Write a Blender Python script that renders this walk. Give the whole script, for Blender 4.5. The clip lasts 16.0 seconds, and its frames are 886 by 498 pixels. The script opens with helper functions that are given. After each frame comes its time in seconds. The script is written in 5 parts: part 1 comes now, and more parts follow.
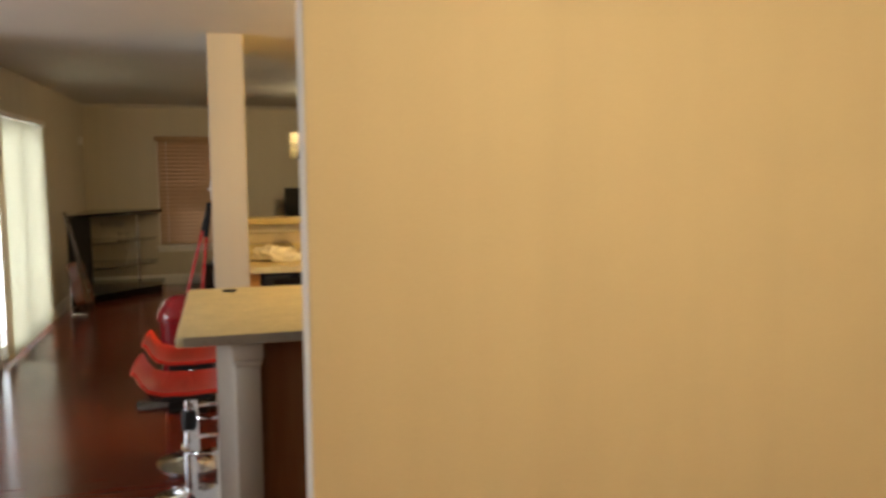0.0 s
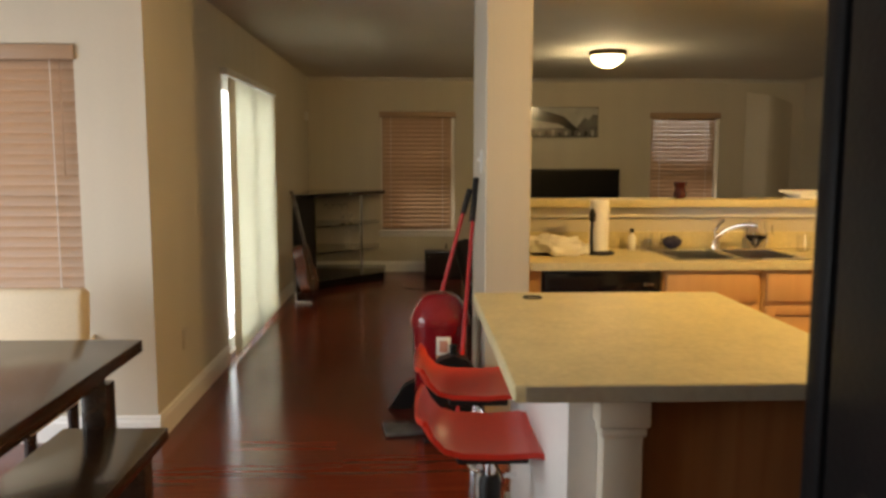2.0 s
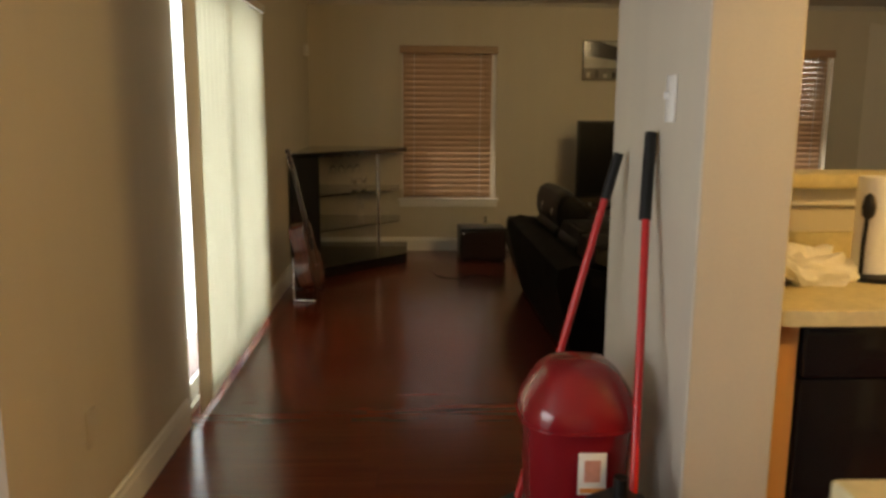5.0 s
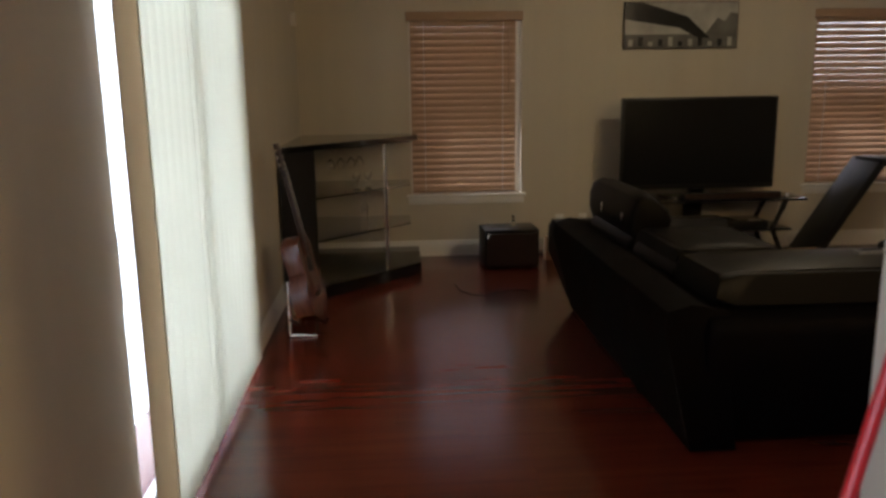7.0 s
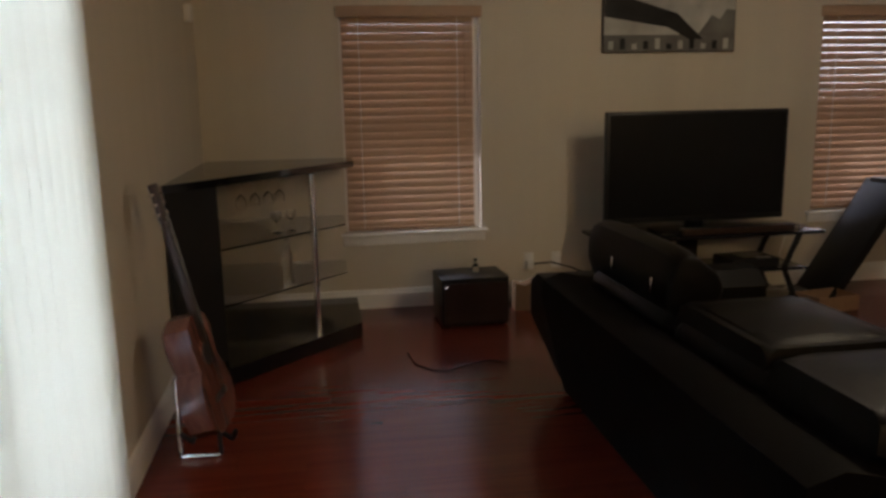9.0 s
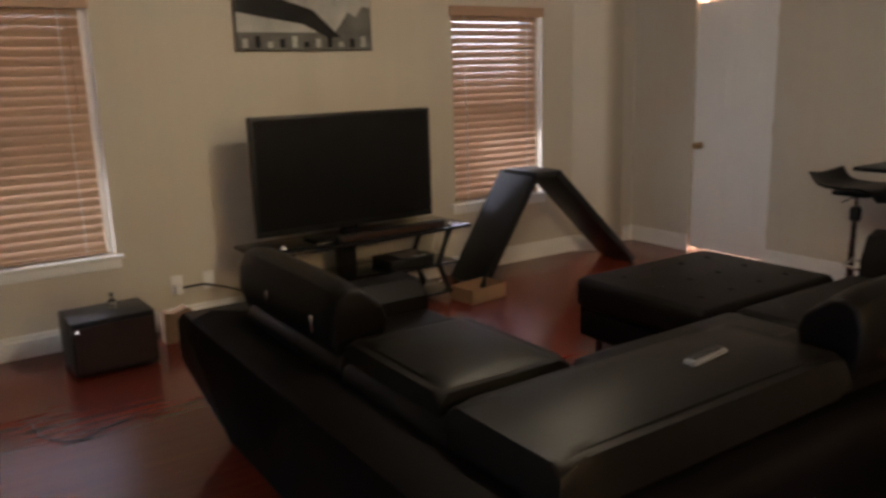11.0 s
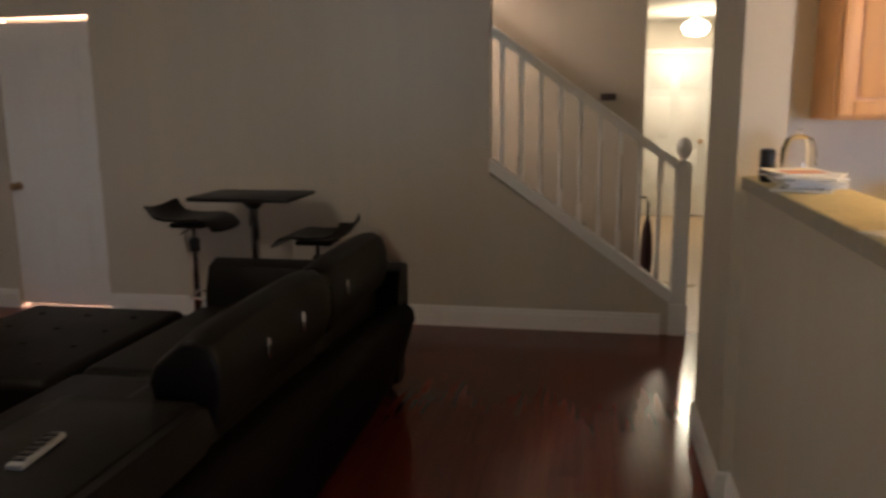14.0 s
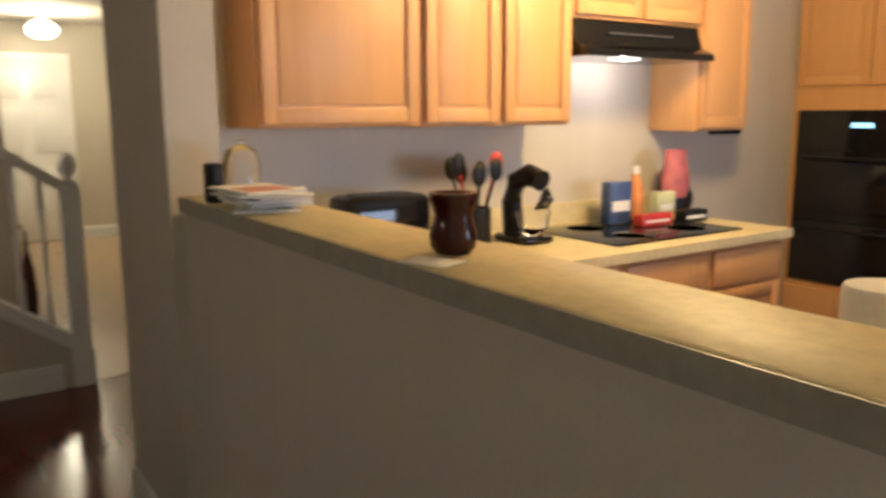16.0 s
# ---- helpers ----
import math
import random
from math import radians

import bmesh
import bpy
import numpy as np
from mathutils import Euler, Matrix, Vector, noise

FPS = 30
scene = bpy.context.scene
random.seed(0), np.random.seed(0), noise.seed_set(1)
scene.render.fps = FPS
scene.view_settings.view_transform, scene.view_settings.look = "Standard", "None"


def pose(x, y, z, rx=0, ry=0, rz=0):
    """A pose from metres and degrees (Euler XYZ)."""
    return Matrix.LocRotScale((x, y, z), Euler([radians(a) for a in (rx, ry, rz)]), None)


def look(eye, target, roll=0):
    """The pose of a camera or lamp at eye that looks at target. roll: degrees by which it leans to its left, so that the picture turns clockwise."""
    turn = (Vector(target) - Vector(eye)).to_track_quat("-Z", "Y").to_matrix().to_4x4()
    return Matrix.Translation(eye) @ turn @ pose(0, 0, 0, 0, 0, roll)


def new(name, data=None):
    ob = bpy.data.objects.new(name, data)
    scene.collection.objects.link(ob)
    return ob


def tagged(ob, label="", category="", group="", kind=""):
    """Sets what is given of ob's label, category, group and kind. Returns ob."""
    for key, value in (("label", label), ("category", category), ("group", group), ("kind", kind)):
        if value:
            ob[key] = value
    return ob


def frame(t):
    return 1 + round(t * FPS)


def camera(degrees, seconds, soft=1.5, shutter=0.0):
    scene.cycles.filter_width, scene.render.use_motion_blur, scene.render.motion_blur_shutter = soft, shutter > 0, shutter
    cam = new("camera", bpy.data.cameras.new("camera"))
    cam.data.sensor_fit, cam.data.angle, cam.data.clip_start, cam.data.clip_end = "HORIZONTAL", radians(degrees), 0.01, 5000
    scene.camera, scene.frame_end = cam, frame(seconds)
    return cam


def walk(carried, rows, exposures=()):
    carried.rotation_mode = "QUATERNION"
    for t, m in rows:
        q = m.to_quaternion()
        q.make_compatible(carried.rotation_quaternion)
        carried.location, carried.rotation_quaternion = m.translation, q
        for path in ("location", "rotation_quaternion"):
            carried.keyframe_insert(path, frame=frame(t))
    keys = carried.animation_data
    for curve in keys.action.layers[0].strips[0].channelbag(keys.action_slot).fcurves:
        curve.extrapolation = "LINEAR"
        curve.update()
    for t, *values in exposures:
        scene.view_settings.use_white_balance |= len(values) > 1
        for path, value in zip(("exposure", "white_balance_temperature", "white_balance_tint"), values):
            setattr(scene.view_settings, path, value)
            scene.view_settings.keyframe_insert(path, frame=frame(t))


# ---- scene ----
cam = camera(59.0, 16.0, soft=3.0, shutter=0.4)
PATH = [
    (0, (0.719, 0.974, 1.558), (1.26, 2.888, 1.353), -0.3),
    (0.5, (0.57, 1.386, 1.499), (0.929, 3.343, 1.293), -0.0),
    (1, (0.432, 1.783, 1.455), (0.658, 3.759, 1.244), 0.1),
    (1.5, (0.368, 2.088, 1.433), (0.497, 4.072, 1.216), -0.2),
    (2, (0.299, 2.346, 1.44), (0.375, 4.331, 1.208), 0.1),
    (2.5, (0.218, 2.611, 1.433), (0.263, 4.596, 1.193), -0.1),
    (3, (0.176, 2.921, 1.41), (0.211, 4.906, 1.16), 0.0),
    (3.5, (0.141, 3.3, 1.416), (0.193, 5.279, 1.131), 0.1),
    (4, (0.059, 3.721, 1.394), (0.143, 5.697, 1.095), 0.3),
    (4.5, (0.005, 4.105, 1.369), (0.096, 6.08, 1.067), 0.3),
    (4.7, (0.0, 4.244, 1.382), (0.083, 6.216, 1.062), 0.5),
    (7, (-0.247, 5.675, 1.388), (-0.126, 7.631, 0.99), -0.8),
    (7.5, (-0.233, 6.12, 1.385), (-0.116, 8.077, 0.987), -0.9),
    (8, (-0.257, 6.493, 1.371), (-0.105, 8.45, 0.988), -0.6),
    (8.2, (-0.259, 6.606, 1.371), (-0.095, 8.564, 0.997), -0.7),
    (10.3, (-0.203, 7.313, 1.513), (0.575, 9.106, 1.089), -1.4),
    (10.5, (-0.171, 7.328, 1.515), (0.697, 9.078, 1.086), -1.5),
    (11, (-0.072, 7.326, 1.519), (1.006, 8.953, 1.084), -1.7),
    (11.5, (0.012, 7.389, 1.506), (1.301, 8.857, 1.077), -1.7),
    (12, (0.08, 7.456, 1.484), (1.569, 8.724, 1.066), -1.0),
    (12.5, (0.133, 7.492, 1.472), (1.789, 8.539, 1.068), -0.6),
    (13, (0.22, 7.529, 1.451), (2.006, 8.345, 1.071), 0.5),
    (13.5, (0.315, 7.544, 1.441), (2.19, 8.137, 1.072), -0.2),
    (14, (0.309, 7.52, 1.443), (2.243, 7.878, 1.078), -0.5),
    (14.5, (0.382, 7.586, 1.436), (2.347, 7.645, 1.064), -0.4),
    (15, (0.487, 7.656, 1.446), (2.428, 7.35, 1.073), 0.3),
    (15.5, (0.651, 7.633, 1.428), (2.486, 6.921, 1.071), 0.4),
    (16, (0.856, 7.621, 1.424), (2.484, 6.511, 1.08), -0.3),
]
EXPOSURES = [(0, 0.28, 6900, 10), (0.5, 0.3, 7000, 10), (1.0, 0.5, 7100, 10), (1.5, 0.42, 7000, 9), (2.2, 0.05, 7300, 9), (3.0, -0.1, 7400, 9), (4.0, 0.1, 7500, 9), (4.7, 0.12, 7500, 9), (7.0, 0.15, 5800, 15), (8.2, -0.12, 5700, 18), (10.5, 1.05, 5450, 19), (11.5, 1.05, 5500, 19), (12.2, 0.88, 5850, 22), (13, 0.58, 5700, 22), (15, 0.42, 5350, 16), (16, 0.3, 5550, 15)]
walk(cam, [(t, look(eye, target, roll)) for t, eye, target, roll in PATH], EXPOSURES)

# ---- light and exposure ----
world = bpy.data.worlds.new("world")
scene.world = world
world.use_nodes = True
_nt = world.node_tree
_sky = _nt.nodes.new("ShaderNodeTexSky")
_sky.sky_type, _sky.sun_disc = "NISHITA", False
_sky.sun_elevation, _sky.sun_rotation = radians(48), radians(250)
_nt.links.new(_sky.outputs["Color"], _nt.nodes["Background"].inputs["Color"])
_nt.nodes["Background"].inputs["Strength"].default_value = 0.12


def lamp(name, kind, m, energy, colour, size=0.2, size_y=None):
    data = bpy.data.lights.new(name, kind)
    data.energy, data.color = energy, colour
    if kind == "AREA":
        data.shape, data.size, data.size_y = "RECTANGLE", size, size_y or size
    elif kind == "SUN":
        data.angle = size
    else:
        data.shadow_soft_size = size
    ob = new(name, data)
    ob.matrix_world = m
    return ob


lamp("sun", "SUN", look((-8, 9, 9), (0, 6, 0)), 3.0, (1.0, 0.95, 0.86), radians(0.5))
# daylight standing in the openings
lamp("sky_slider", "AREA", look((-1.35, 8.6, 1.05), (2, 8.6, 0.95)), 78, (0.86, 0.93, 1.0), 2.3, 2.3)
lamp("sky_window_west", "AREA", look((0.35, 12.55, 1.27), (0.35, 9, 1.0)), 8, (1.0, 0.97, 0.92), 0.85, 1.4)
lamp("sky_window_east", "AREA", look((3.74, 12.55, 1.27), (3.74, 9, 1.0)), 10, (1.0, 0.97, 0.92), 0.85, 1.4)
lamp("sky_window_dining", "AREA", look((-1.8, 6.6, 1.27), (-1.8, 3, 1.0)), 14, (1.0, 0.97, 0.92), 0.85, 1.4)
lamp("sky_dining_west", "AREA", look((-3.25, 3.8, 1.07), (0, 3.9, 0.1)), 116, (0.80, 0.88, 1.0), 3.1, 1.8)
# lamps of the house
WARM = (1.0, 0.66, 0.24)
lamp("kitchen_bulb", "POINT", pose(2.36, 5.3, 2.2), 82, WARM, 0.12)
# unseen warm fill added behind the camera's start for the near wall
lamp("entry_fill", "POINT", pose(1.7, 0.7, 2.2), 84, (1.0, 0.72, 0.33), 0.12)
lamp("living_bulb", "POINT", pose(2.10, 9.68, 2.2), 21, (1.0, 0.79, 0.47), 0.06)
lamp("hall_bulb", "POINT", pose(9.5, 6.35, 2.12), 38, (1.0, 0.80, 0.45), 0.08)
# added behind the closed door so its top and bottom gaps glow
lamp("sky_side_door", "AREA", look((5.95, 11.2, 1.15), (5.0, 11.2, 1.05)), 120, (1.0, 0.60, 0.36), 0.8, 2.2)
# added fill light, hidden behind the east wall, to brighten the stairs
lamp("stair_fill", "POINT", pose(5.8, 9.3, 2.2), 38, (1.0, 0.78, 0.56), 0.1)
lamp("hood_bulb", "POINT", pose(3.34, 4.95, 1.625), 3, (1.0, 0.85, 0.68), 0.012)

# ---- materials ----


def mat(name, base, rough=0.6, metal=0.0, grain=30.0, amount=0.12, bump=0.05, big=2.0, stretch=(1, 1, 1), **more):
    m = bpy.data.materials.new(name)
    m.use_nodes = True
    nt = m.node_tree
    b = nt.nodes["Principled BSDF"]
    tc = nt.nodes.new("ShaderNodeTexCoord")
    mp = nt.nodes.new("ShaderNodeMapping")
    mp.inputs["Scale"].default_value = stretch
    nt.links.new(tc.outputs["Object"], mp.inputs["Vector"])
    n1, n2 = nt.nodes.new("ShaderNodeTexNoise"), nt.nodes.new("ShaderNodeTexNoise")
    n1.inputs["Scale"].default_value, n2.inputs["Scale"].default_value = grain, big
    n1.inputs["Detail"].default_value, n2.inputs["Detail"].default_value = 4, 3
    for n in (n1, n2):
        nt.links.new(mp.outputs[0], n.inputs["Vector"])
    mix = nt.nodes.new("ShaderNodeMath")
    mix.operation = "ADD"
    nt.links.new(n1.outputs["Fac"], mix.inputs[0])
    nt.links.new(n2.outputs["Fac"], mix.inputs[1])
    ramp = nt.nodes.new("ShaderNodeMapRange")
    ramp.inputs["From Min"].default_value, ramp.inputs["From Max"].default_value = 0.6, 1.4
    ramp.inputs["To Min"].default_value, ramp.inputs["To Max"].default_value = 1 - amount, 1 + amount
    nt.links.new(mix.outputs[0], ramp.inputs["Value"])
    hsv = nt.nodes.new("ShaderNodeHueSaturation")
    hsv.inputs["Color"].default_value = (*base, 1)
    nt.links.new(ramp.outputs[0], hsv.inputs["Value"])
    nt.links.new(hsv.outputs[0], b.inputs["Base Color"])
    rr = nt.nodes.new("ShaderNodeMapRange")
    rr.inputs["To Min"].default_value, rr.inputs["To Max"].default_value = max(0.02, rough - 0.08), min(1, rough + 0.08)
    nt.links.new(n2.outputs["Fac"], rr.inputs["Value"])
    nt.links.new(rr.outputs[0], b.inputs["Roughness"])
    b.inputs["Metallic"].default_value = metal
    if bump:
        bp = nt.nodes.new("ShaderNodeBump")
        bp.inputs["Strength"].default_value, bp.inputs["Distance"].default_value = bump, 0.004
        nt.links.new(n1.outputs["Fac"], bp.inputs["Height"])
        nt.links.new(bp.outputs[0], b.inputs["Normal"])
    for k, v in more.items():
        b.inputs[k.replace("_", " ")].default_value = v
    return m


def glow(name, colour, strength):
    m = bpy.data.materials.new(name)
    m.use_nodes = True
    b = m.node_tree.nodes["Principled BSDF"]
    b.inputs["Base Color"].default_value = (*colour, 1)
    b.inputs["Emission Color"].default_value = (*colour, 1)
    b.inputs["Emission Strength"].default_value = strength
    return m


def wood_mat(name, dark, light, rough, axis=0, scale=6.0, coat=0.0, per_piece=0.0, spec=0.5, relief=0.08):
    """Wood with grain along one axis; each piece a little lighter or darker."""
    m = bpy.data.materials.new(name)
    m.use_nodes = True
    nt = m.node_tree
    b = nt.nodes["Principled BSDF"]
    tc, mp = nt.nodes.new("ShaderNodeTexCoord"), nt.nodes.new("ShaderNodeMapping")
    s = [scale * 4] * 3
    s[axis] = scale * 0.25
    mp.inputs["Scale"].default_value = s
    info = nt.nodes.new("ShaderNodeObjectInfo")
    geo = nt.nodes.new("ShaderNodeNewGeometry")
    addr = nt.nodes.new("ShaderNodeMath")
    addr.operation = "ADD"
    nt.links.new(info.outputs["Random"], addr.inputs[0])
    nt.links.new(geo.outputs["Random Per Island"], addr.inputs[1])
    shift = nt.nodes.new("ShaderNodeVectorMath")
    shift.operation = "SCALE"
    shift.inputs[0].default_value = (17, 31, 23)
    nt.links.new(addr.outputs[0], shift.inputs["Scale"])
    addv = nt.nodes.new("ShaderNodeVectorMath")
    nt.links.new(tc.outputs["Object"], addv.inputs[0])
    nt.links.new(shift.outputs[0], addv.inputs[1])
    nt.links.new(addv.outputs[0], mp.inputs["Vector"])
    n = nt.nodes.new("ShaderNodeTexNoise")
    n.inputs["Scale"].default_value, n.inputs["Detail"].default_value, n.inputs["Distortion"].default_value = 1.0, 6, 0.8
    nt.links.new(mp.outputs[0], n.inputs["Vector"])
    ramp = nt.nodes.new("ShaderNodeValToRGB")
    ramp.color_ramp.elements[0].position, ramp.color_ramp.elements[1].position = 0.3, 0.7
    ramp.color_ramp.elements[0].color, ramp.color_ramp.elements[1].color = (*dark, 1), (*light, 1)
    nt.links.new(n.outputs["Fac"], ramp.inputs["Fac"])
    hsv = nt.nodes.new("ShaderNodeHueSaturation")
    nt.links.new(ramp.outputs[0], hsv.inputs["Color"])
    fr = nt.nodes.new("ShaderNodeMath")
    fr.operation = "FRACT"
    nt.links.new(addr.outputs[0], fr.inputs[0])
    mr = nt.nodes.new("ShaderNodeMapRange")
    mr.inputs["To Min"].default_value, mr.inputs["To Max"].default_value = 1 - per_piece, 1 + per_piece
    nt.links.new(fr.outputs[0], mr.inputs["Value"])
    nt.links.new(mr.outputs[0], hsv.inputs["Value"])
    nt.links.new(hsv.outputs[0], b.inputs["Base Color"])
    wear = nt.nodes.new("ShaderNodeTexNoise")
    wear.inputs["Scale"].default_value = 3.0
    nt.links.new(tc.outputs["Object"], wear.inputs["Vector"])
    rr = nt.nodes.new("ShaderNodeMapRange")
    rr.inputs["To Min"].default_value, rr.inputs["To Max"].default_value = max(0.03, rough - 0.07), rough + 0.07
    nt.links.new(wear.outputs["Fac"], rr.inputs["Value"])
    nt.links.new(rr.outputs[0], b.inputs["Roughness"])
    bp = nt.nodes.new("ShaderNodeBump")
    bp.inputs["Strength"].default_value, bp.inputs["Distance"].default_value = relief, 0.002
    nt.links.new(n.outputs["Fac"], bp.inputs["Height"])
    nt.links.new(bp.outputs[0], b.inputs["Normal"])
    b.inputs["Coat Weight"].default_value = coat
    b.inputs["Specular IOR Level"].default_value = spec
    return m


def sheer_mat(name, colour, through_share):
    """Cloth or slat that lets part of the daylight through."""
    m = bpy.data.materials.new(name)
    m.use_nodes = True
    nt = m.node_tree
    b = nt.nodes["Principled BSDF"]
    b.inputs["Base Color"].default_value = (*colour, 1)
    b.inputs["Roughness"].default_value = 0.6
    tr = nt.nodes.new("ShaderNodeBsdfTranslucent")
    tr.inputs["Color"].default_value = (*colour, 1)
    mx = nt.nodes.new("ShaderNodeMixShader")
    tc, n = nt.nodes.new("ShaderNodeTexCoord"), nt.nodes.new("ShaderNodeTexNoise")
    n.inputs["Scale"].default_value = 5
    nt.links.new(tc.outputs["Object"], n.inputs["Vector"])
    mr = nt.nodes.new("ShaderNodeMapRange")
    mr.inputs["To Min"].default_value, mr.inputs["To Max"].default_value = through_share * 0.8, min(1, through_share * 1.2)
    nt.links.new(n.outputs["Fac"], mr.inputs["Value"])
    nt.links.new(mr.outputs[0], mx.inputs[0])
    nt.links.new(b.outputs[0], mx.inputs[1])
    nt.links.new(tr.outputs[0], mx.inputs[2])
    nt.links.new(mx.outputs[0], nt.nodes["Material Output"].inputs["Surface"])
    return m


WALL = mat("wall_paint", (0.55, 0.50, 0.41), 0.55, grain=160, amount=0.04, bump=0.12, big=1.2)


def streaks(m, share):
    """Faint upright roller marks; their sheen is painted into the wall colour."""
    nt = m.node_tree
    hsv = [n for n in nt.nodes if n.type == "HUE_SAT"][0]
    tc, mp, n = nt.nodes.new("ShaderNodeTexCoord"), nt.nodes.new("ShaderNodeMapping"), nt.nodes.new("ShaderNodeTexNoise")
    mp.inputs["Scale"].default_value = (6, 6, 0.12)
    n.inputs["Scale"].default_value, n.inputs["Detail"].default_value = 1.0, 4
    nt.links.new(tc.outputs["Object"], mp.inputs["Vector"])
    nt.links.new(mp.outputs[0], n.inputs["Vector"])
    mr = nt.nodes.new("ShaderNodeMapRange")
    mr.inputs["From Min"].default_value, mr.inputs["From Max"].default_value = 0.3, 0.7
    mr.inputs["To Min"].default_value, mr.inputs["To Max"].default_value = 1 - share, 1 + share
    nt.links.new(n.outputs["Fac"], mr.inputs["Value"])
    mul = nt.nodes.new("ShaderNodeMath")
    mul.operation = "MULTIPLY"
    old = hsv.inputs["Value"].links[0].from_socket
    nt.links.new(old, mul.inputs[0])
    nt.links.new(mr.outputs[0], mul.inputs[1])
    nt.links.new(mul.outputs[0], hsv.inputs["Value"])


streaks(WALL, 0.03)
CEIL = mat("ceiling_paint", (0.62, 0.59, 0.53), 0.8, grain=120, amount=0.05, bump=0.2)
TRIM = mat("white_trim", (0.78, 0.77, 0.74), 0.35, grain=40, amount=0.04, bump=0.03)
FLOOR = wood_mat("cherry_laminate", (0.112, 0.018, 0.010), (0.150, 0.027, 0.013), 0.19, axis=0, scale=5, coat=0.0, per_piece=0.05, spec=0.42, relief=0.0)
JOINT = mat("floor_joint", (0.03, 0.008, 0.005), 0.6)
HALLF = mat("hall_tile", (0.42, 0.31, 0.20), 0.3, grain=25, amount=0.15)
OAK = wood_mat("honey_oak", (0.575, 0.315, 0.122), (0.635, 0.355, 0.145), 0.42, axis=2, scale=5, per_piece=0.025)
OAKD = wood_mat("island_oak", (0.25, 0.105, 0.04), (0.33, 0.15, 0.06), 0.4, axis=2, scale=5)
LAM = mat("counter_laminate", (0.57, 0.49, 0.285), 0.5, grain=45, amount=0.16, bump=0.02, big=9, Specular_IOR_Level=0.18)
# darker copy of the counter laminate: shade painted into the front edges
LAM_SHADE = mat("counter_laminate_shaded", (0.34, 0.31, 0.24), 0.4, grain=45, amount=0.14, bump=0.02, big=9)
BLACK = mat("black_plastic", (0.010, 0.010, 0.0105), 0.40, grain=60, amount=0.2, bump=0.03, Specular_IOR_Level=0.28)
GLOSS = mat("black_gloss", (0.008, 0.008, 0.009), 0.09, grain=20, amount=0.1, bump=0.0)
SCREEN = mat("tv_screen", (0.008, 0.008, 0.0085), 0.25, grain=20, amount=0.1, bump=0.0, Specular_IOR_Level=0.2)
FRIDGE = mat("fridge_black", (0.006, 0.006, 0.007), 0.42, grain=90, amount=0.15, bump=0.15, Specular_IOR_Level=0.1)
LEATHER = mat("black_leather", (0.0045, 0.0036, 0.0032), 0.43, grain=75, amount=0.22, bump=0.12, big=3, Specular_IOR_Level=0.10)
LEATHERB = mat("brown_back_fabric", (0.0034, 0.0027, 0.0028), 0.6, grain=90, amount=0.25, bump=0.2, big=4, Specular_IOR_Level=0.04)
ESPRESSO = wood_mat("espresso_wood", (0.018, 0.010, 0.007), (0.035, 0.020, 0.014), 0.22, axis=1, scale=4, coat=0.2)
CHROME = mat("chrome", (0.82, 0.82, 0.83), 0.10, metal=1.0, amount=0.03, bump=0.0)
STEEL = mat("steel", (0.60, 0.60, 0.60), 0.26, metal=1.0, amount=0.06, bump=0.02)
BRASS = mat("aged_brass", (0.36, 0.24, 0.12), 0.3, metal=1.0, amount=0.1)
REDSEAT = mat("red_vinyl", (0.62, 0.030, 0.016), 0.36, grain=70, amount=0.07, bump=0.1)
REDCAN = mat("red_lacquer", (0.25, 0.011, 0.018), 0.22, grain=15, amount=0.08, bump=0.0, Coat_Weight=0.4)
REDPOLE = mat("red_pole", (0.52, 0.016, 0.020), 0.3, grain=30, amount=0.05, bump=0.0)
CREAM = mat("cream_upholstery", (0.62, 0.52, 0.37), 0.6, grain=120, amount=0.08, bump=0.3)
WHITE = mat("white_plastic", (0.74, 0.73, 0.70), 0.4, grain=30, amount=0.04, bump=0.02)
PAPER = mat("paper", (0.80, 0.79, 0.76), 0.8, grain=80, amount=0.05, bump=0.15)
CLOTH = mat("white_cloth", (0.74, 0.72, 0.66), 0.9, grain=90, amount=0.08, bump=0.4)
SLATW = mat("blind_wood", (0.40, 0.265, 0.175), 0.45, grain=60, amount=0.14, bump=0.05, big=3, stretch=(0.1, 1, 1))
TANVANE = sheer_mat("tan_vane", (0.66, 0.57, 0.42), 0.34)
SHEER = sheer_mat("vertical_blind", (0.81, 0.80, 0.70), 0.55)
CARPET = mat("stair_carpet", (0.33, 0.29, 0.24), 0.95, grain=200, amount=0.2, bump=0.6)
BURG = mat("burgundy_glaze", (0.05, 0.008, 0.008), 0.15, grain=14, amount=0.35, bump=0.1)
GUITAR = wood_mat("guitar_wood", (0.10, 0.036, 0.026), (0.17, 0.068, 0.046), 0.25, axis=2, scale=8)
GUITARD = mat("guitar_neck", (0.03, 0.016, 0.012), 0.35)
CARD = mat("cardboard", (0.22, 0.135, 0.075), 0.8)
STONE = mat("outside_ground", (0.30, 0.29, 0.26), 0.9, grain=8)
LEAF = mat("outside_green", (0.07, 0.12, 0.035), 0.7, grain=6, amount=0.5, big=0.8)


def glass_mat(name, tint=(1, 1, 1), rough=0.02):
    m = bpy.data.materials.new(name)
    m.use_nodes = True
    b = m.node_tree.nodes["Principled BSDF"]
    b.inputs["Base Color"].default_value = (*tint, 1)
    b.inputs["Roughness"].default_value = rough
    b.inputs["Transmission Weight"].default_value = 1.0
    b.inputs["IOR"].default_value = 1.45
    return m


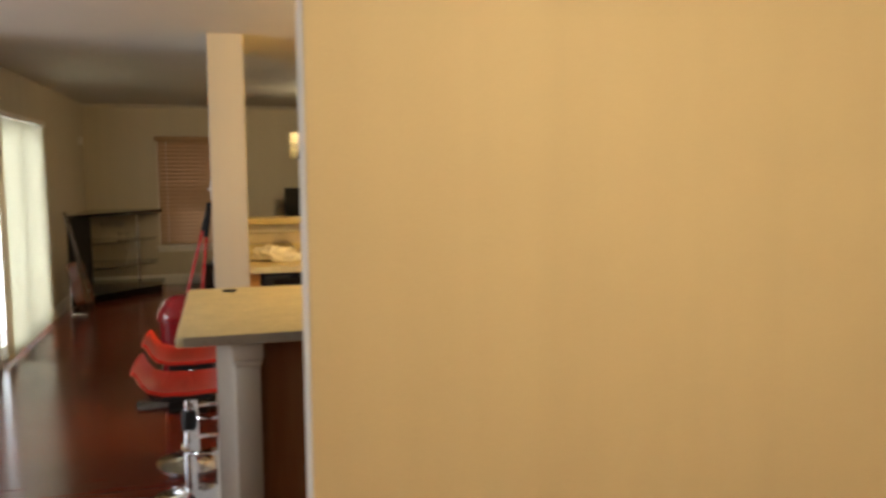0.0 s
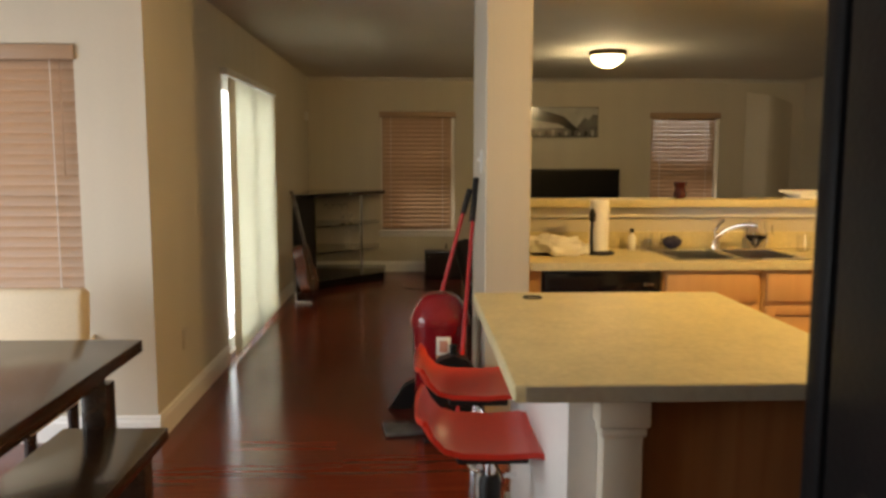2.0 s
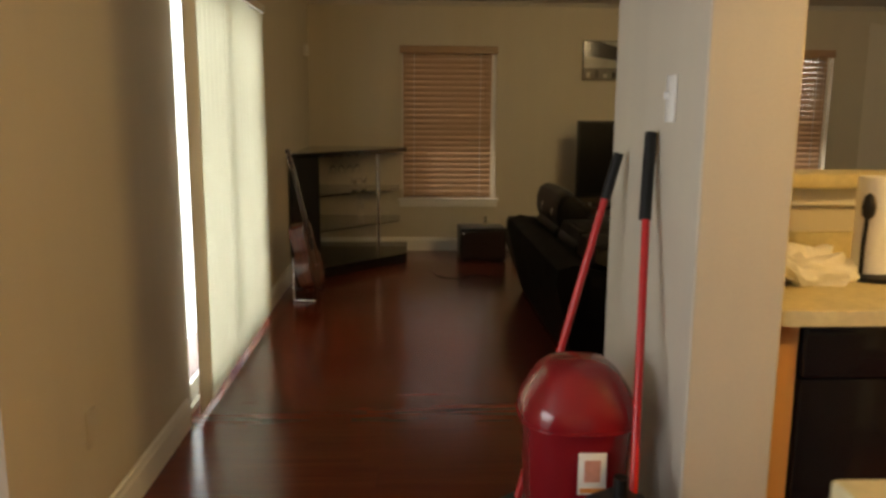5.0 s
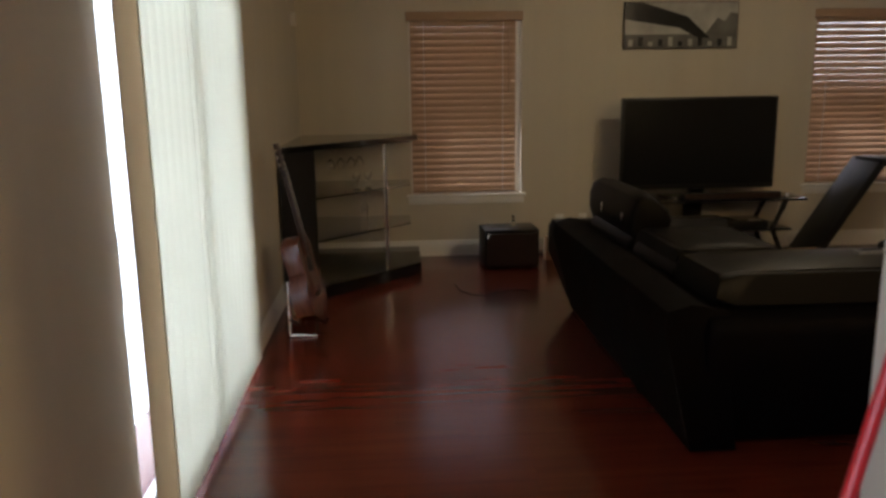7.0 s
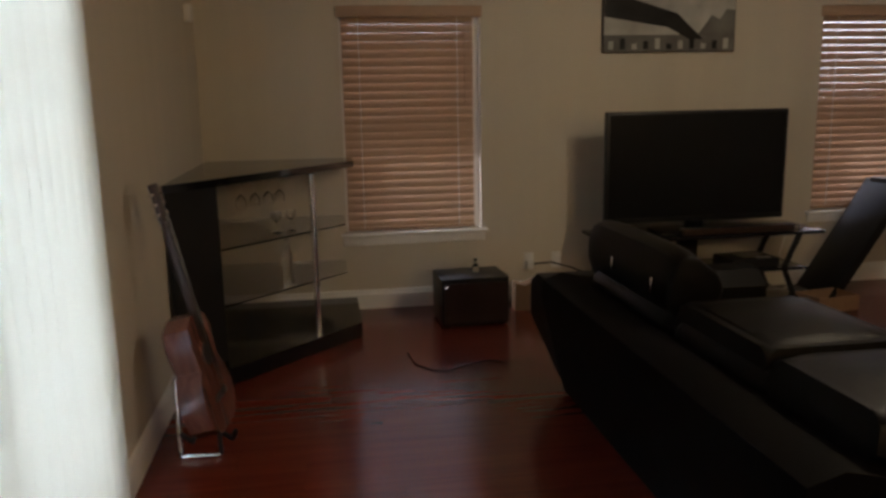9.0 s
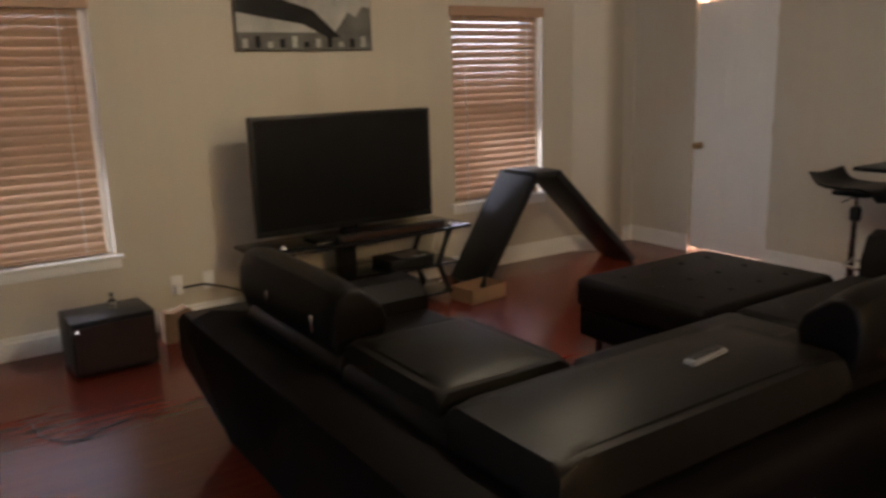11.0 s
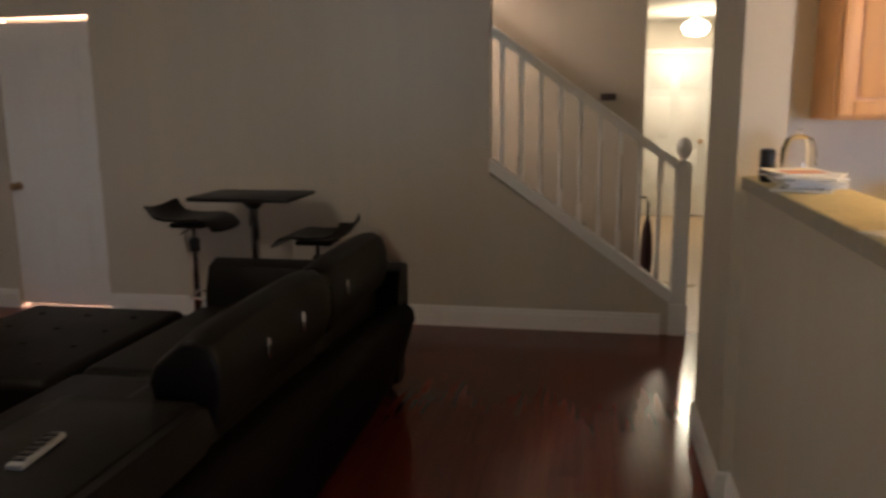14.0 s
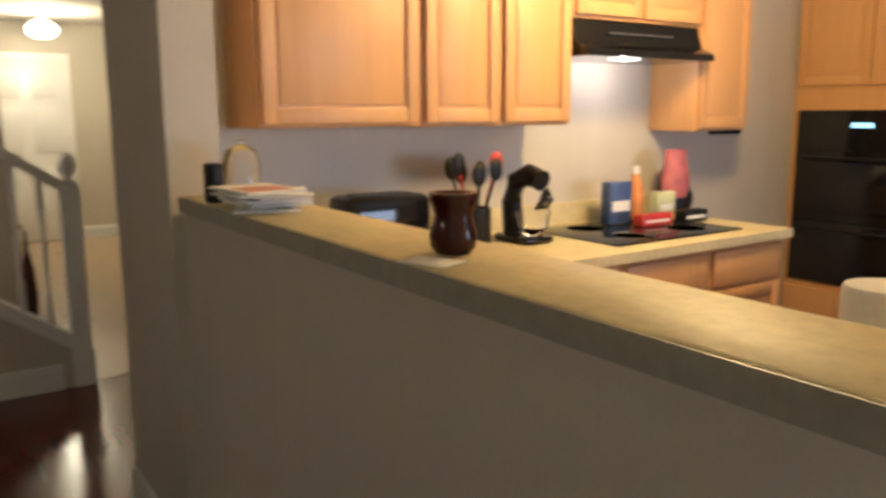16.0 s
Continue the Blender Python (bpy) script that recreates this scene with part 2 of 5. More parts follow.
GLASS = glass_mat("clear_glass")
SMOKE = glass_mat("smoked_glass", (0.82, 0.84, 0.83), 0.04)
BULB = glow("lit_bowl", (1.0, 0.86, 0.52), 6.0)
BULB_HALL = glow("lit_hall_globe", (1.0, 0.90, 0.62), 10.0)
LED = glow("clock_led", (0.35, 0.7, 0.9), 1.5)
CHARGE = glow("pilot_light", (1.0, 0.9, 0.75), 2.0)

# ---- mesh tools ----


def finish(name, bm, material, parent=None, label="", smooth=False):
    me = bpy.data.meshes.new(name)
    bmesh.ops.recalc_face_normals(bm, faces=bm.faces[:])
    bm.to_mesh(me)
    bm.free()
    me.materials.append(material)
    if smooth:
        for p in me.polygons:
            p.use_smooth = True
        me.set_sharp_from_angle(angle=radians(40))
    ob = new(name, me)
    if parent is not None:
        ob.parent = parent
    if label:
        tagged(ob, label)
    return ob


def part(name, bm, material, parent, label="", smooth=True):
    return finish(name, bm, material, parent, label, smooth)


def structure(name, bm, material, label, category, smooth=False):
    return tagged(finish(name, bm, material, None, "", smooth), label, category, "", "structure")


def thing(name, label, category, m=None, group=""):
    ob = new(name)
    ob.empty_display_size = 0.1
    if m is not None:
        ob.matrix_world = m
    return tagged(ob, label, category, group)


def box(bm, x0, x1, y0, y1, z0, z1, bevel=0.0, seg=2, m=None):
    r = bmesh.ops.create_cube(bm, size=1.0)
    vs = r["verts"]
    t = Matrix.Translation(((x0 + x1) / 2, (y0 + y1) / 2, (z0 + z1) / 2)) @ Matrix.Diagonal((abs(x1 - x0), abs(y1 - y0), abs(z1 - z0), 1))
    bmesh.ops.transform(bm, matrix=t, verts=vs)
    if bevel:
        es = list({e for v in vs for e in v.link_edges})
        r2 = bmesh.ops.bevel(bm, geom=es, offset=bevel, segments=seg, affect="EDGES", profile=0.5)
        vs = list({v for f in r2["faces"] for v in f.verts} | {v for v in vs if v.is_valid})
    if m is not None:
        bmesh.ops.transform(bm, matrix=m, verts=vs)
    return bm


def boxes(*rows, bevel=0.0):
    bm = bmesh.new()
    for r in rows:
        box(bm, *r, bevel=bevel)
    return bm


def rod(bm, p0, p1, r0, r1=None, seg=16):
    p0, p1 = Vector(p0), Vector(p1)
    d = p1 - p0
    m = Matrix.Translation((p0 + p1) / 2) @ d.to_track_quat("Z", "Y").to_matrix().to_4x4()
    bmesh.ops.create_cone(bm, cap_ends=True, segments=seg, radius1=r0, radius2=r0 if r1 is None else r1, depth=d.length, matrix=m)
    return bm


def lathe(bm, profile, centre=(0, 0, 0), seg=28, m=None):
    """Turns (radius, height) points round the z axis."""
    rings = []
    for r, z in profile:
        rings.append([bm.verts.new((centre[0] + r * math.cos(a), centre[1] + r * math.sin(a), centre[2] + z)) for a in (2 * math.pi * i / seg for i in range(seg))])
    for a, b in zip(rings, rings[1:]):
        for i in range(seg):
            bm.faces.new((a[i], a[(i + 1) % seg], b[(i + 1) % seg], b[i]))
    if profile[0][0] > 1e-4:
        bm.faces.new(rings[0][::-1])
    if profile[-1][0] > 1e-4:
        bm.faces.new(rings[-1])
    if m is not None:
        bmesh.ops.transform(bm, matrix=m, verts=[v for ring in rings for v in ring])
    return bm


def tube(bm, points, r, seg=10):
    """A round bar bent along the points."""
    pts = [Vector(p) for p in points]
    rings = []
    up = Vector((0, 0, 1))
    for i, p in enumerate(pts):
        d = (pts[min(i + 1, len(pts) - 1)] - pts[max(i - 1, 0)]).normalized()
        side = d.cross(up if abs(d.z) < 0.95 else Vector((0, 1, 0))).normalized()
        other = side.cross(d).normalized()
        rings.append([bm.verts.new(p + r * (math.cos(a) * side + math.sin(a) * other)) for a in (2 * math.pi * k / seg for k in range(seg))])
    for a, b in zip(rings, rings[1:]):
        for k in range(seg):
            bm.faces.new((a[k], a[(k + 1) % seg], b[(k + 1) % seg], b[k]))
    bm.faces.new(rings[0][::-1])
    bm.faces.new(rings[-1])
    return bm


def prism(bm, outline, axis, a, b):
    """An outline in the plane across an axis (0, 1 or 2), drawn out from a to b."""
    def at(u, v, w):
        return {0: (w, u, v), 1: (u, w, v), 2: (u, v, w)}[axis]
    lo = [bm.verts.new(at(u, v, a)) for u, v in outline]
    hi = [bm.verts.new(at(u, v, b)) for u, v in outline]
    n = len(outline)
    bm.faces.new(lo)
    bm.faces.new(hi[::-1])
    for i in range(n):
        bm.faces.new((lo[i], hi[i], hi[(i + 1) % n], lo[(i + 1) % n]))
    return bm


def soften(bm, offset, seg=3, sharp=35):
    es = [e for e in bm.edges if len(e.link_faces) == 2 and e.calc_face_angle(0) > radians(sharp)]
    bmesh.ops.bevel(bm, geom=es, offset=offset, segments=seg, affect="EDGES", profile=0.5)
    return bm


# ---- the shell of the house ----
XW, XE, YN, H = -1.0, 5.24, 12.22, 2.42
structure("floor", boxes((-3.34, 5.3, -1.14, 12.7, -0.12, -0.012)), JOINT, "dark underlay beneath cherry laminate floor boards", "floor")
structure("floor_hall", boxes((5.3, 10.9, 4.0, 8.5, -0.12, 0.0)), HALLF, "pale tan hall floor by the entrance door", "floor")
structure("ceiling", boxes((-3.34, 10.9, -1.14, 12.7, H, H + 0.12)), CEIL, "flat off-white painted ceiling", "ceiling")
SY0, SY1, SZ = 7.815, 9.60, 2.03
structure("wall_west", boxes((XW - 0.14, XW, 6.40, SY0, 0, H), (XW - 0.14, XW, SY1, YN, 0, H), (XW - 0.14, XW, SY0, SY1, SZ, H)), WALL, "beige painted wall around the sliding patio door", "wall")
W3 = (-2.25, -1.335, 0.56, 1.98)
structure("wall_dining", boxes((-3.34, W3[0], 6.26, 6.40, 0, H), (W3[1], XW, 6.26, 6.40, 0, H), (W3[0], W3[1], 6.26, 6.40, 0, W3[2]), (W3[0], W3[1], 6.26, 6.40, W3[3], H)), WALL, "beige painted dining wall with a window", "wall")
W4 = (2.2, 5.4, 0.12, 2.02)
structure("wall_dining_west", boxes((-3.34, -3.2, -1.0, W4[0], 0, H), (-3.34, -3.2, W4[1], 6.26, 0, H), (-3.34, -3.2, W4[0], W4[1], 0, W4[2]), (-3.34, -3.2, W4[0], W4[1], W4[3], H)), WALL, "beige painted wall of the dining area", "wall")
structure("wall_south", boxes((-3.34, 10.9, -1.14, -1.0, 0, H)), WALL, "beige painted wall at the back of the house", "wall")
W1, W2 = (-0.10, 0.825, 0.53, 2.01), (3.30, 4.17, 0.55, 2.01)
bm = boxes((XW - 0.14, W1[0], YN, YN + 0.14, 0, H), (W1[0], W1[1], YN, YN + 0.14, 0, W1[2]), (W1[0], W1[1], YN, YN + 0.14, W1[3], H), (W1[1], W2[0], YN, YN + 0.14, 0, H), (W2[0], W2[1], YN, YN + 0.14, 0, W2[2]), (W2[0], W2[1], YN, YN + 0.14, W2[3], H), (W2[1], XE + 0.14, YN, YN + 0.14, 0, H))
# added shallow rounded rib, angled to show a bright light strip; top cut at a slope
rib = [(4.50, YN + 0.01), (4.51, YN - 0.004), (4.72, YN - 0.145), (4.75, YN - 0.155), (4.80, YN - 0.150), (4.88, YN - 0.115), (5.0, YN - 0.05), (5.12, YN + 0.01)]
old = set(bm.verts)
prism(bm, rib, 2, 0, 2.12)
for v in bm.verts:
    if v not in old and v.co.z > 1:
        v.co.z += (5.12 - v.co.x) * 0.25
structure("wall_north", bm, WALL, "beige painted wall with two windows and an added light-catching rib", "wall")
DY0, DY1, DZ = 10.85, 11.585, 2.05
structure("wall_east", boxes((XE, XE + 0.14, 8.13, DY0, 0, H), (XE, XE + 0.14, DY1, YN, 0, H), (XE, XE + 0.14, DY0, DY1, DZ, H)), WALL, "beige painted wall with a white door", "wall")
structure("wall_partition", boxes((0.66, 0.885, 6.24, 7.05, 0, H), bevel=0.006), WALL, "cream painted end wall between passage and kitchen", "wall")
structure("wall_half", boxes((0.885, 3.065, 6.90, 6.99, 0, 1.156)), WALL, "beige painted half wall under the breakfast bar", "wall")
structure("wall_stub", boxes((3.065, 3.74, 6.88, 7.03, 0, H)), WALL, "beige painted wall end beside the breakfast bar", "wall")
structure("wall_kitchen_east", boxes((3.54, 3.74, 2.712, 6.88, 0, H)), WALL, "cream painted kitchen wall", "wall")
structure("wall_kitchen_south", boxes((0.885, 3.74, 2.595, 2.712, 0, H), bevel=0.006), WALL, "cream painted wall behind the refrigerator", "wall")
structure("wall_entry", boxes((3.74, 3.88, -1.0, 4.26, 0, H)), WALL, "beige painted wall of the back room", "wall")
structure("wall_stair_far", boxes((6.2, 6.34, 7.13, 12.7, 0, H)), WALL, "beige painted wall beside the stairs", "wall")
structure("wall_hall_north", boxes((6.34, 10.7, 7.13, 7.27, 0, H)), WALL, "cream painted hall wall", "wall")
structure("wall_hall_end", boxes((10.7, 10.84, 4.4, 7.27, 0, H)), WALL, "cream painted wall at the end of the hall", "wall")
structure("wall_hall_south", boxes((3.74, 10.84, 4.26, 4.40, 0, H)), WALL, "cream painted hall wall", "wall")
structure("wall_stair_back", boxes((XE + 0.14, 6.2, 12.56, 12.7, 0, H)), WALL, "beige painted wall behind the stairs", "wall")
# stair side below the string
structure("wall_stair_side", prism(bmesh.new(), [(6.98, 0.0), (8.13, 0.0), (8.13, 1.00), (6.98, 0.20)], 0, XE, XE + 0.1), WALL, "beige painted triangular wall under the stair string", "wall")


def baseboard(rows):
    """Rows: x0, y0, x1, y1, and the way it faces (nx, ny)."""
    for x0, y0, x1, y1, nx, ny in rows:
        bm = bmesh.new()
        ln = math.hypot(x1 - x0, y1 - y0)
        prism(bm, [(0, 0), (0.016, 0), (0.016, 0.10), (0.011, 0.113), (0.011, 0.125), (0.004, 0.135), (0, 0.135)], 0, 0, ln)
        d = Vector((x1 - x0, y1 - y0, 0)).normalized()
        n = Vector((nx, ny, 0))
        m = Matrix(((d.x, n.x, 0, x0), (d.y, n.y, 0, y0), (0, 0, 1, 0), (0, 0, 0, 1)))
        bm.transform(m)
        structure("baseboard", bm, TRIM, "white moulded baseboard along the wall", "baseboard")


baseboard([(XW, 6.26, XW, SY0 - 0.06, 1, 0), (XW, SY1 + 0.06, XW, YN, 1, 0), (-3.2, 6.26, XW + 0.016, 6.26, 0, -1), (XW, YN, 4.50, YN, 0, -1), (4.50, YN - 0.004, 4.735, YN - 0.157, -0.545, -0.838), (5.13, YN, XE, YN, 0, -1),
           (XE, DY1 + 0.0, XE, YN, -1, 0), (XE, 8.13, XE, DY0, -1, 0), (XE, 7.05, XE, 8.13, -1, 0), (0.66, 6.24, 0.66, 7.05, -1, 0), (0.885, 6.99, 3.065, 6.99, 0, 1), (3.049, 7.03, 3.756, 7.03, 0, 1), (3.065, 6.99, 3.065, 7.03, -1, 0), (0.66, 6.24, 0.885, 6.24, 0, -1),
           (0.644, 7.05, 0.885, 7.05, 0, 1), (3.74, 4.4, 3.74, 7.046, 1, 0), (10.7, 4.4, 10.7, 7.13, -1, 0), (6.34, 7.13, 10.7, 7.13, 0, -1)])

# thin profiled strip along the top of the north wall, in ceiling colour
structure("ceiling_edge_strip", prism(bmesh.new(), [(YN, H - 0.002), (YN - 0.04, H - 0.002), (YN - 0.035, H - 0.015), (YN - 0.012, H - 0.035), (YN, H - 0.04)], 0, XW + 0.002, XE - 0.002), CEIL, "thin ceiling-coloured strip where wall meets ceiling", "trim")

# ---- windows, doors, blinds ----


def window(name, w, wall_y, depth, outside):
    """A sash window in a wall that faces south; outside: +1 to the north."""
    x0, x1, z0, z1 = w
    root = thing(name, "white framed sash window with a deep reveal", "window")
    root["kind"] = "structure"
    y = wall_y + depth - 0.03
    bm = boxes((x0, x0 + 0.045, y - 0.05, y, z0, z1), (x1 - 0.045, x1, y - 0.05, y, z0, z1), (x0 + 0.045, x1 - 0.045, y - 0.05, y, z0, z0 + 0.05), (x0 + 0.045, x1 - 0.045, y - 0.05, y, z1 - 0.05, z1), (x0 + 0.045, x1 - 0.045, y - 0.045, y - 0.005, (z0 + z1) / 2 - 0.025, (z0 + z1) / 2 + 0.025))
    part("window_frame", bm, WHITE, root)
    for a, b in ((z0 + 0.05, (z0 + z1) / 2 - 0.025), ((z0 + z1) / 2 + 0.025, z1 - 0.05)):
        g = part("pane", boxes((x0 + 0.045, x1 - 0.045, y - 0.03, y - 0.024, a, b)), GLASS, root)
        g.visible_shadow = False
    bm = bmesh.new()
    box(bm, x0 - 0.04, x1 + 0.04, wall_y - 0.045, wall_y + 0.08, z0 - 0.025, z0 - 0.002, 0.006)
    box(bm, x0 - 0.025, x1 + 0.025, wall_y - 0.016, wall_y - 0.002, z0 - 0.085, z0 - 0.026, 0.004)
    part("window_sill", bm, TRIM, root)
    return root


SLAT_N = 26


def blind(w, wall_y, tilt=69, gap=0.045):
    x0, x1, z0, z1 = w[0] + 0.012, w[1] - gap, w[2] + 0.012, w[3]
    root = thing("window_blind", "brown wooden venetian blind closed over the window", "blind", group="window blinds")
    part("valance", boxes((x0 - 0.03, x1 + gap + 0.01, wall_y - 0.022, wall_y + 0.04, z1 - 0.075, z1 - 0.004), bevel=0.004), SLATW, root)
    part("bottom_rail", boxes((x0, x1, wall_y + 0.0, wall_y + 0.05, z0, z0 + 0.022), bevel=0.003), SLATW, root)
    n, lo, hi = SLAT_N, z0 + 0.045, z1 - 0.09
    me = None
    for i in range(n):
        z = lo + (hi - lo) * i / (n - 1)
        if me is None:
            crown = [(-0.029 + 0.058 * k / 6, 0.005 * (1 - (k / 3 - 1) ** 2)) for k in range(7)]
            crown += [(u, v - 0.0028) for u, v in crown[::-1]]
            s = part("slat", prism(bmesh.new(), crown, 0, x0, x1), SLATW, root)
            me = s.data
        else:
            s = new("slat", me)
            s.parent = root
        # the upper half hangs a little more open
        a = tilt if i < n * 0.55 else tilt - 2
        s.location, s.rotation_euler = (0, wall_y + 0.026, z), (radians(a), 0, 0)
    for x in (x0 + 0.11, x1 - 0.11):
        part("ladder_cord", rod(bmesh.new(), (x, wall_y - 0.002, lo - 0.03), (x, wall_y - 0.002, hi + 0.02), 0.0022, seg=6), WHITE, root)
    part("wand", rod(bmesh.new(), (x1 - 0.06, wall_y - 0.012, hi - 0.55), (x1 - 0.06, wall_y - 0.012, hi + 0.02), 0.004, seg=8), SLATW, root)
    return root


window("window_1", W1, YN, 0.14, 1)
window("window_2", W2, YN, 0.14, 1)
window("window_3", W3, 6.26, 0.14, 1)
blind(W1, YN + 0.004)
blind(W2, YN + 0.004, tilt=62)
blind(W3, 6.264, gap=0.004)

# sliding patio door
sd = thing("sliding_door", "white framed sliding glass patio door behind vertical blinds", "door")
sd["kind"] = "structure"
xd = XW - 0.10
part("frame", boxes((xd - 0.04, xd + 0.08, SY0, SY0 + 0.02, 0, SZ), (xd - 0.04, xd + 0.08, SY1 - 0.045, SY1, 0, SZ), (xd - 0.04, xd + 0.08, SY0 + 0.045, SY1 - 0.045, SZ - 0.045, SZ), (xd - 0.04, xd + 0.08, SY0 + 0.045, SY1 - 0.045, 0, 0.03)), WHITE, sd)
ym = (SY0 + SY1) / 2
for a, b, dx in ((SY0 + 0.02, ym + 0.03, 0.03), (ym - 0.03, SY1 - 0.045, -0.01)):
    sash = part("sash", boxes((xd + dx, xd + dx + 0.03, a, a + 0.02, 0.03, SZ - 0.045), (xd + dx, xd + dx + 0.03, b - 0.07, b, 0.03, SZ - 0.045), (xd + dx, xd + dx + 0.03, a + 0.02, b - 0.07, 0.03, 0.12), (xd + dx, xd + dx + 0.03, a + 0.02, b - 0.07, SZ - 0.115, SZ - 0.045)), WHITE, sd)
    g = part("pane", boxes((xd + dx + 0.012, xd + dx + 0.018, a + 0.02, b - 0.07, 0.12, SZ - 0.115)), GLASS, sash)
    g.visible_shadow = False
part("handle", boxes((xd + 0.062, xd + 0.085, SY0 + 0.035, SY0 + 0.055, 0.80, 1.02), bevel=0.006), BLACK, sd, "black pull handle")

vb = thing("vertical_blind", "white vertical fabric blind drawn across the patio door", "blind")
part("headrail", boxes((XW + 0.005, XW + 0.055, SY0 - 0.06, SY1 + 0.06, SZ - 0.04, SZ + 0.01), bevel=0.004), WHITE, vb)
vane = None
for i in range(2):
    part("stacked_vane", boxes((XW + 0.040 - i * 0.004, XW + 0.043 - i * 0.004, 7.820 + i * 0.115, 7.945 + i * 0.100, 0.03, SZ - 0.045)), TANVANE, vb, "beige overlapped vane")
y, k = 8.065, 0
while y < SY1 + 0.02:
    if vane is None:
        bm = bmesh.new()
        outline = [(-0.0455 + 0.091 * i / 8, 0.003 * math.sin(math.pi * i / 8)) for i in range(9)]
        outline += [(u, v + 0.0008) for u, v in outline[::-1]]
        prism(bm, outline, 2, 0.03, SZ - 0.045)
        v = part("vane", bm, SHEER, vb)
        vane = v.data
    else:
        v = new("vane", vane)
        v.parent = vb
    v.location = (XW + 0.045, y, 0)
    v.rotation_euler = (0, 0, radians(90 - 0.9 + 1.5 * math.sin(k * 1.7) * (k % 4 == 0) + (3 if k == 6 else 0)))
    y += 0.0885
    k += 1

# closed white panel door in the east wall
door = thing("door_1", "closed white six-panel door with a brass knob", "door")
door["kind"] = "structure"
XD = XE + 0.028
# leaf cut short: the lit gap stands in for a bright band on top
bm = boxes((XD, XD + 0.036, DY0 + 0.002, DY1 - 0.002, 0.030, DZ - 0.034))
part("leaf", bm, TRIM, door)
for a, b in ((DY0 + 0.11, DY0 + 0.33), (DY1 - 0.33, DY1 - 0.11)):
    for z0, z1 in ((0.22, 0.78), (0.98, 1.56), (1.68, 1.90)):
        bm = boxes((XD - 0.004, XD + 0.002, a, b, z0, z1), (XD - 0.009, XD - 0.003, a + 0.03, b - 0.03, z0 + 0.03, z1 - 0.03))
        part("panel", bm, TRIM, door)
knob = lathe(bmesh.new(), [(0.030, 0), (0.030, 0.006), (0.012, 0.010), (0.011, 0.035), (0.024, 0.044), (0.029, 0.058), (0.024, 0.070), (0.001, 0.074)], m=Matrix.Translation((XD - 0.0, 11.52, 0.89)) @ Matrix.Rotation(radians(-90), 4, "Y"))
part("door_knob", knob, BRASS, door, "aged brass door knob")
for z in (0.25, 1.05, 1.83):
    part("hinge", rod(bmesh.new(), (XE + 0.012, DY0 + 0.004, z - 0.045), (XE + 0.012, DY0 + 0.004, z + 0.045), 0.007, seg=10), BRASS, door)
# unseen slab behind the door, lit only by the added sky_side_door lamp
structure("porch_slab", boxes((XE + 0.14, 6.2, 10.3, 12.56, -0.12, -0.002)), STONE, "grey concrete slab behind the door", "ground")

# far door of the hall
fd = thing("door_2", "closed white panel entrance door at the end of the hall", "door")
fd["kind"] = "structure"
part("leaf", boxes((10.64, 10.69, 6.08, 6.86, 0.01, 2.02), bevel=0.004), TRIM, fd)
for a, b in ((6.16, 6.41), (6.53, 6.78)):
    for z0, z1 in ((0.2, 0.85), (1.0, 1.5), (1.6, 1.88)):
        part("panel", boxes((10.628, 10.641, a, b, z0, z1), bevel=0.005), TRIM, fd)
part("casing", boxes((10.66, 10.698, 6.0, 6.075, 0, 2.09), (10.66, 10.698, 6.865, 6.94, 0, 2.09), (10.66, 10.698, 6.075, 6.865, 2.025, 2.09)), TRIM, fd)
part("door_knob", lathe(bmesh.new(), [(0.03, 0), (0.012, 0.01), (0.028, 0.05), (0.001, 0.07)], m=Matrix.Translation((10.64, 6.14, 0.95)) @ Matrix.Rotation(radians(-90), 4, "Y")), BRASS, fd)

# outside: ground and a hedge seen past the blinds
structure("ground", boxes((-80, -3.4, -60, 80, -0.3, -0.14), (-3.4, 60, 12.8, 80, -0.3, -0.14), (-3.34, XW - 0.14, 6.4, 12.8, -0.3, -0.14)), STONE, "pale ground around the house", "ground")
hedge = bmesh.new()
rnd = random.Random(4)
for i in range(900):
    p = Vector((rnd.uniform(-9.5, -7.5), rnd.uniform(3, 14), rnd.uniform(-0.1, 2.6)))
    s = rnd.uniform(0.10, 0.28)
    m = Matrix.Translation(p) @ Euler((rnd.uniform(0, 6), rnd.uniform(0, 6), rnd.uniform(0, 6))).to_matrix().to_4x4() @ Matrix.Diagonal((s, s * 0.5, 0.02, 1))
    bmesh.ops.create_icosphere(hedge, subdivisions=1, radius=1.0, matrix=m)
tagged(finish("hedge", hedge, LEAF), "dense green hedge outside the patio door", "hedge", "", "stuff")

# ---- stairs ----
st = thing("staircase", "white railed staircase with carpeted steps", "stairs")
st["kind"] = "structure"
RISE, RUN = 0.186, 0.264
for i in range(9):
    y0 = 7.02 + RUN * i
    part("step", boxes((XE + 0.1, 6.2, y0 - 0.02, 7.02 + RUN * (i + 1), RISE * i if i else 0.0, RISE * (i + 1)), bevel=0.008), CARPET, st)
slope = (1.851 - 1.041) / (8.10 - 6.974)
bm = prism(bmesh.new(), [(6.99, 0.20), (8.13, 0.20 + 1.14 * slope), (8.13, 0.28 + 1.14 * slope), (6.99, 0.28)], 0, XE - 0.012, XE + 0.112)
part("string", bm, TRIM, st)
bm = prism(bmesh.new(), [(6.97, 1.02), (8.12, 1.02 + 1.15 * slope), (8.12, 1.085 + 1.15 * slope), (6.97, 1.085)], 0, XE + 0.01, XE + 0.075)
part("handrail", soften(bm, 0.014), TRIM, st)
bal = None
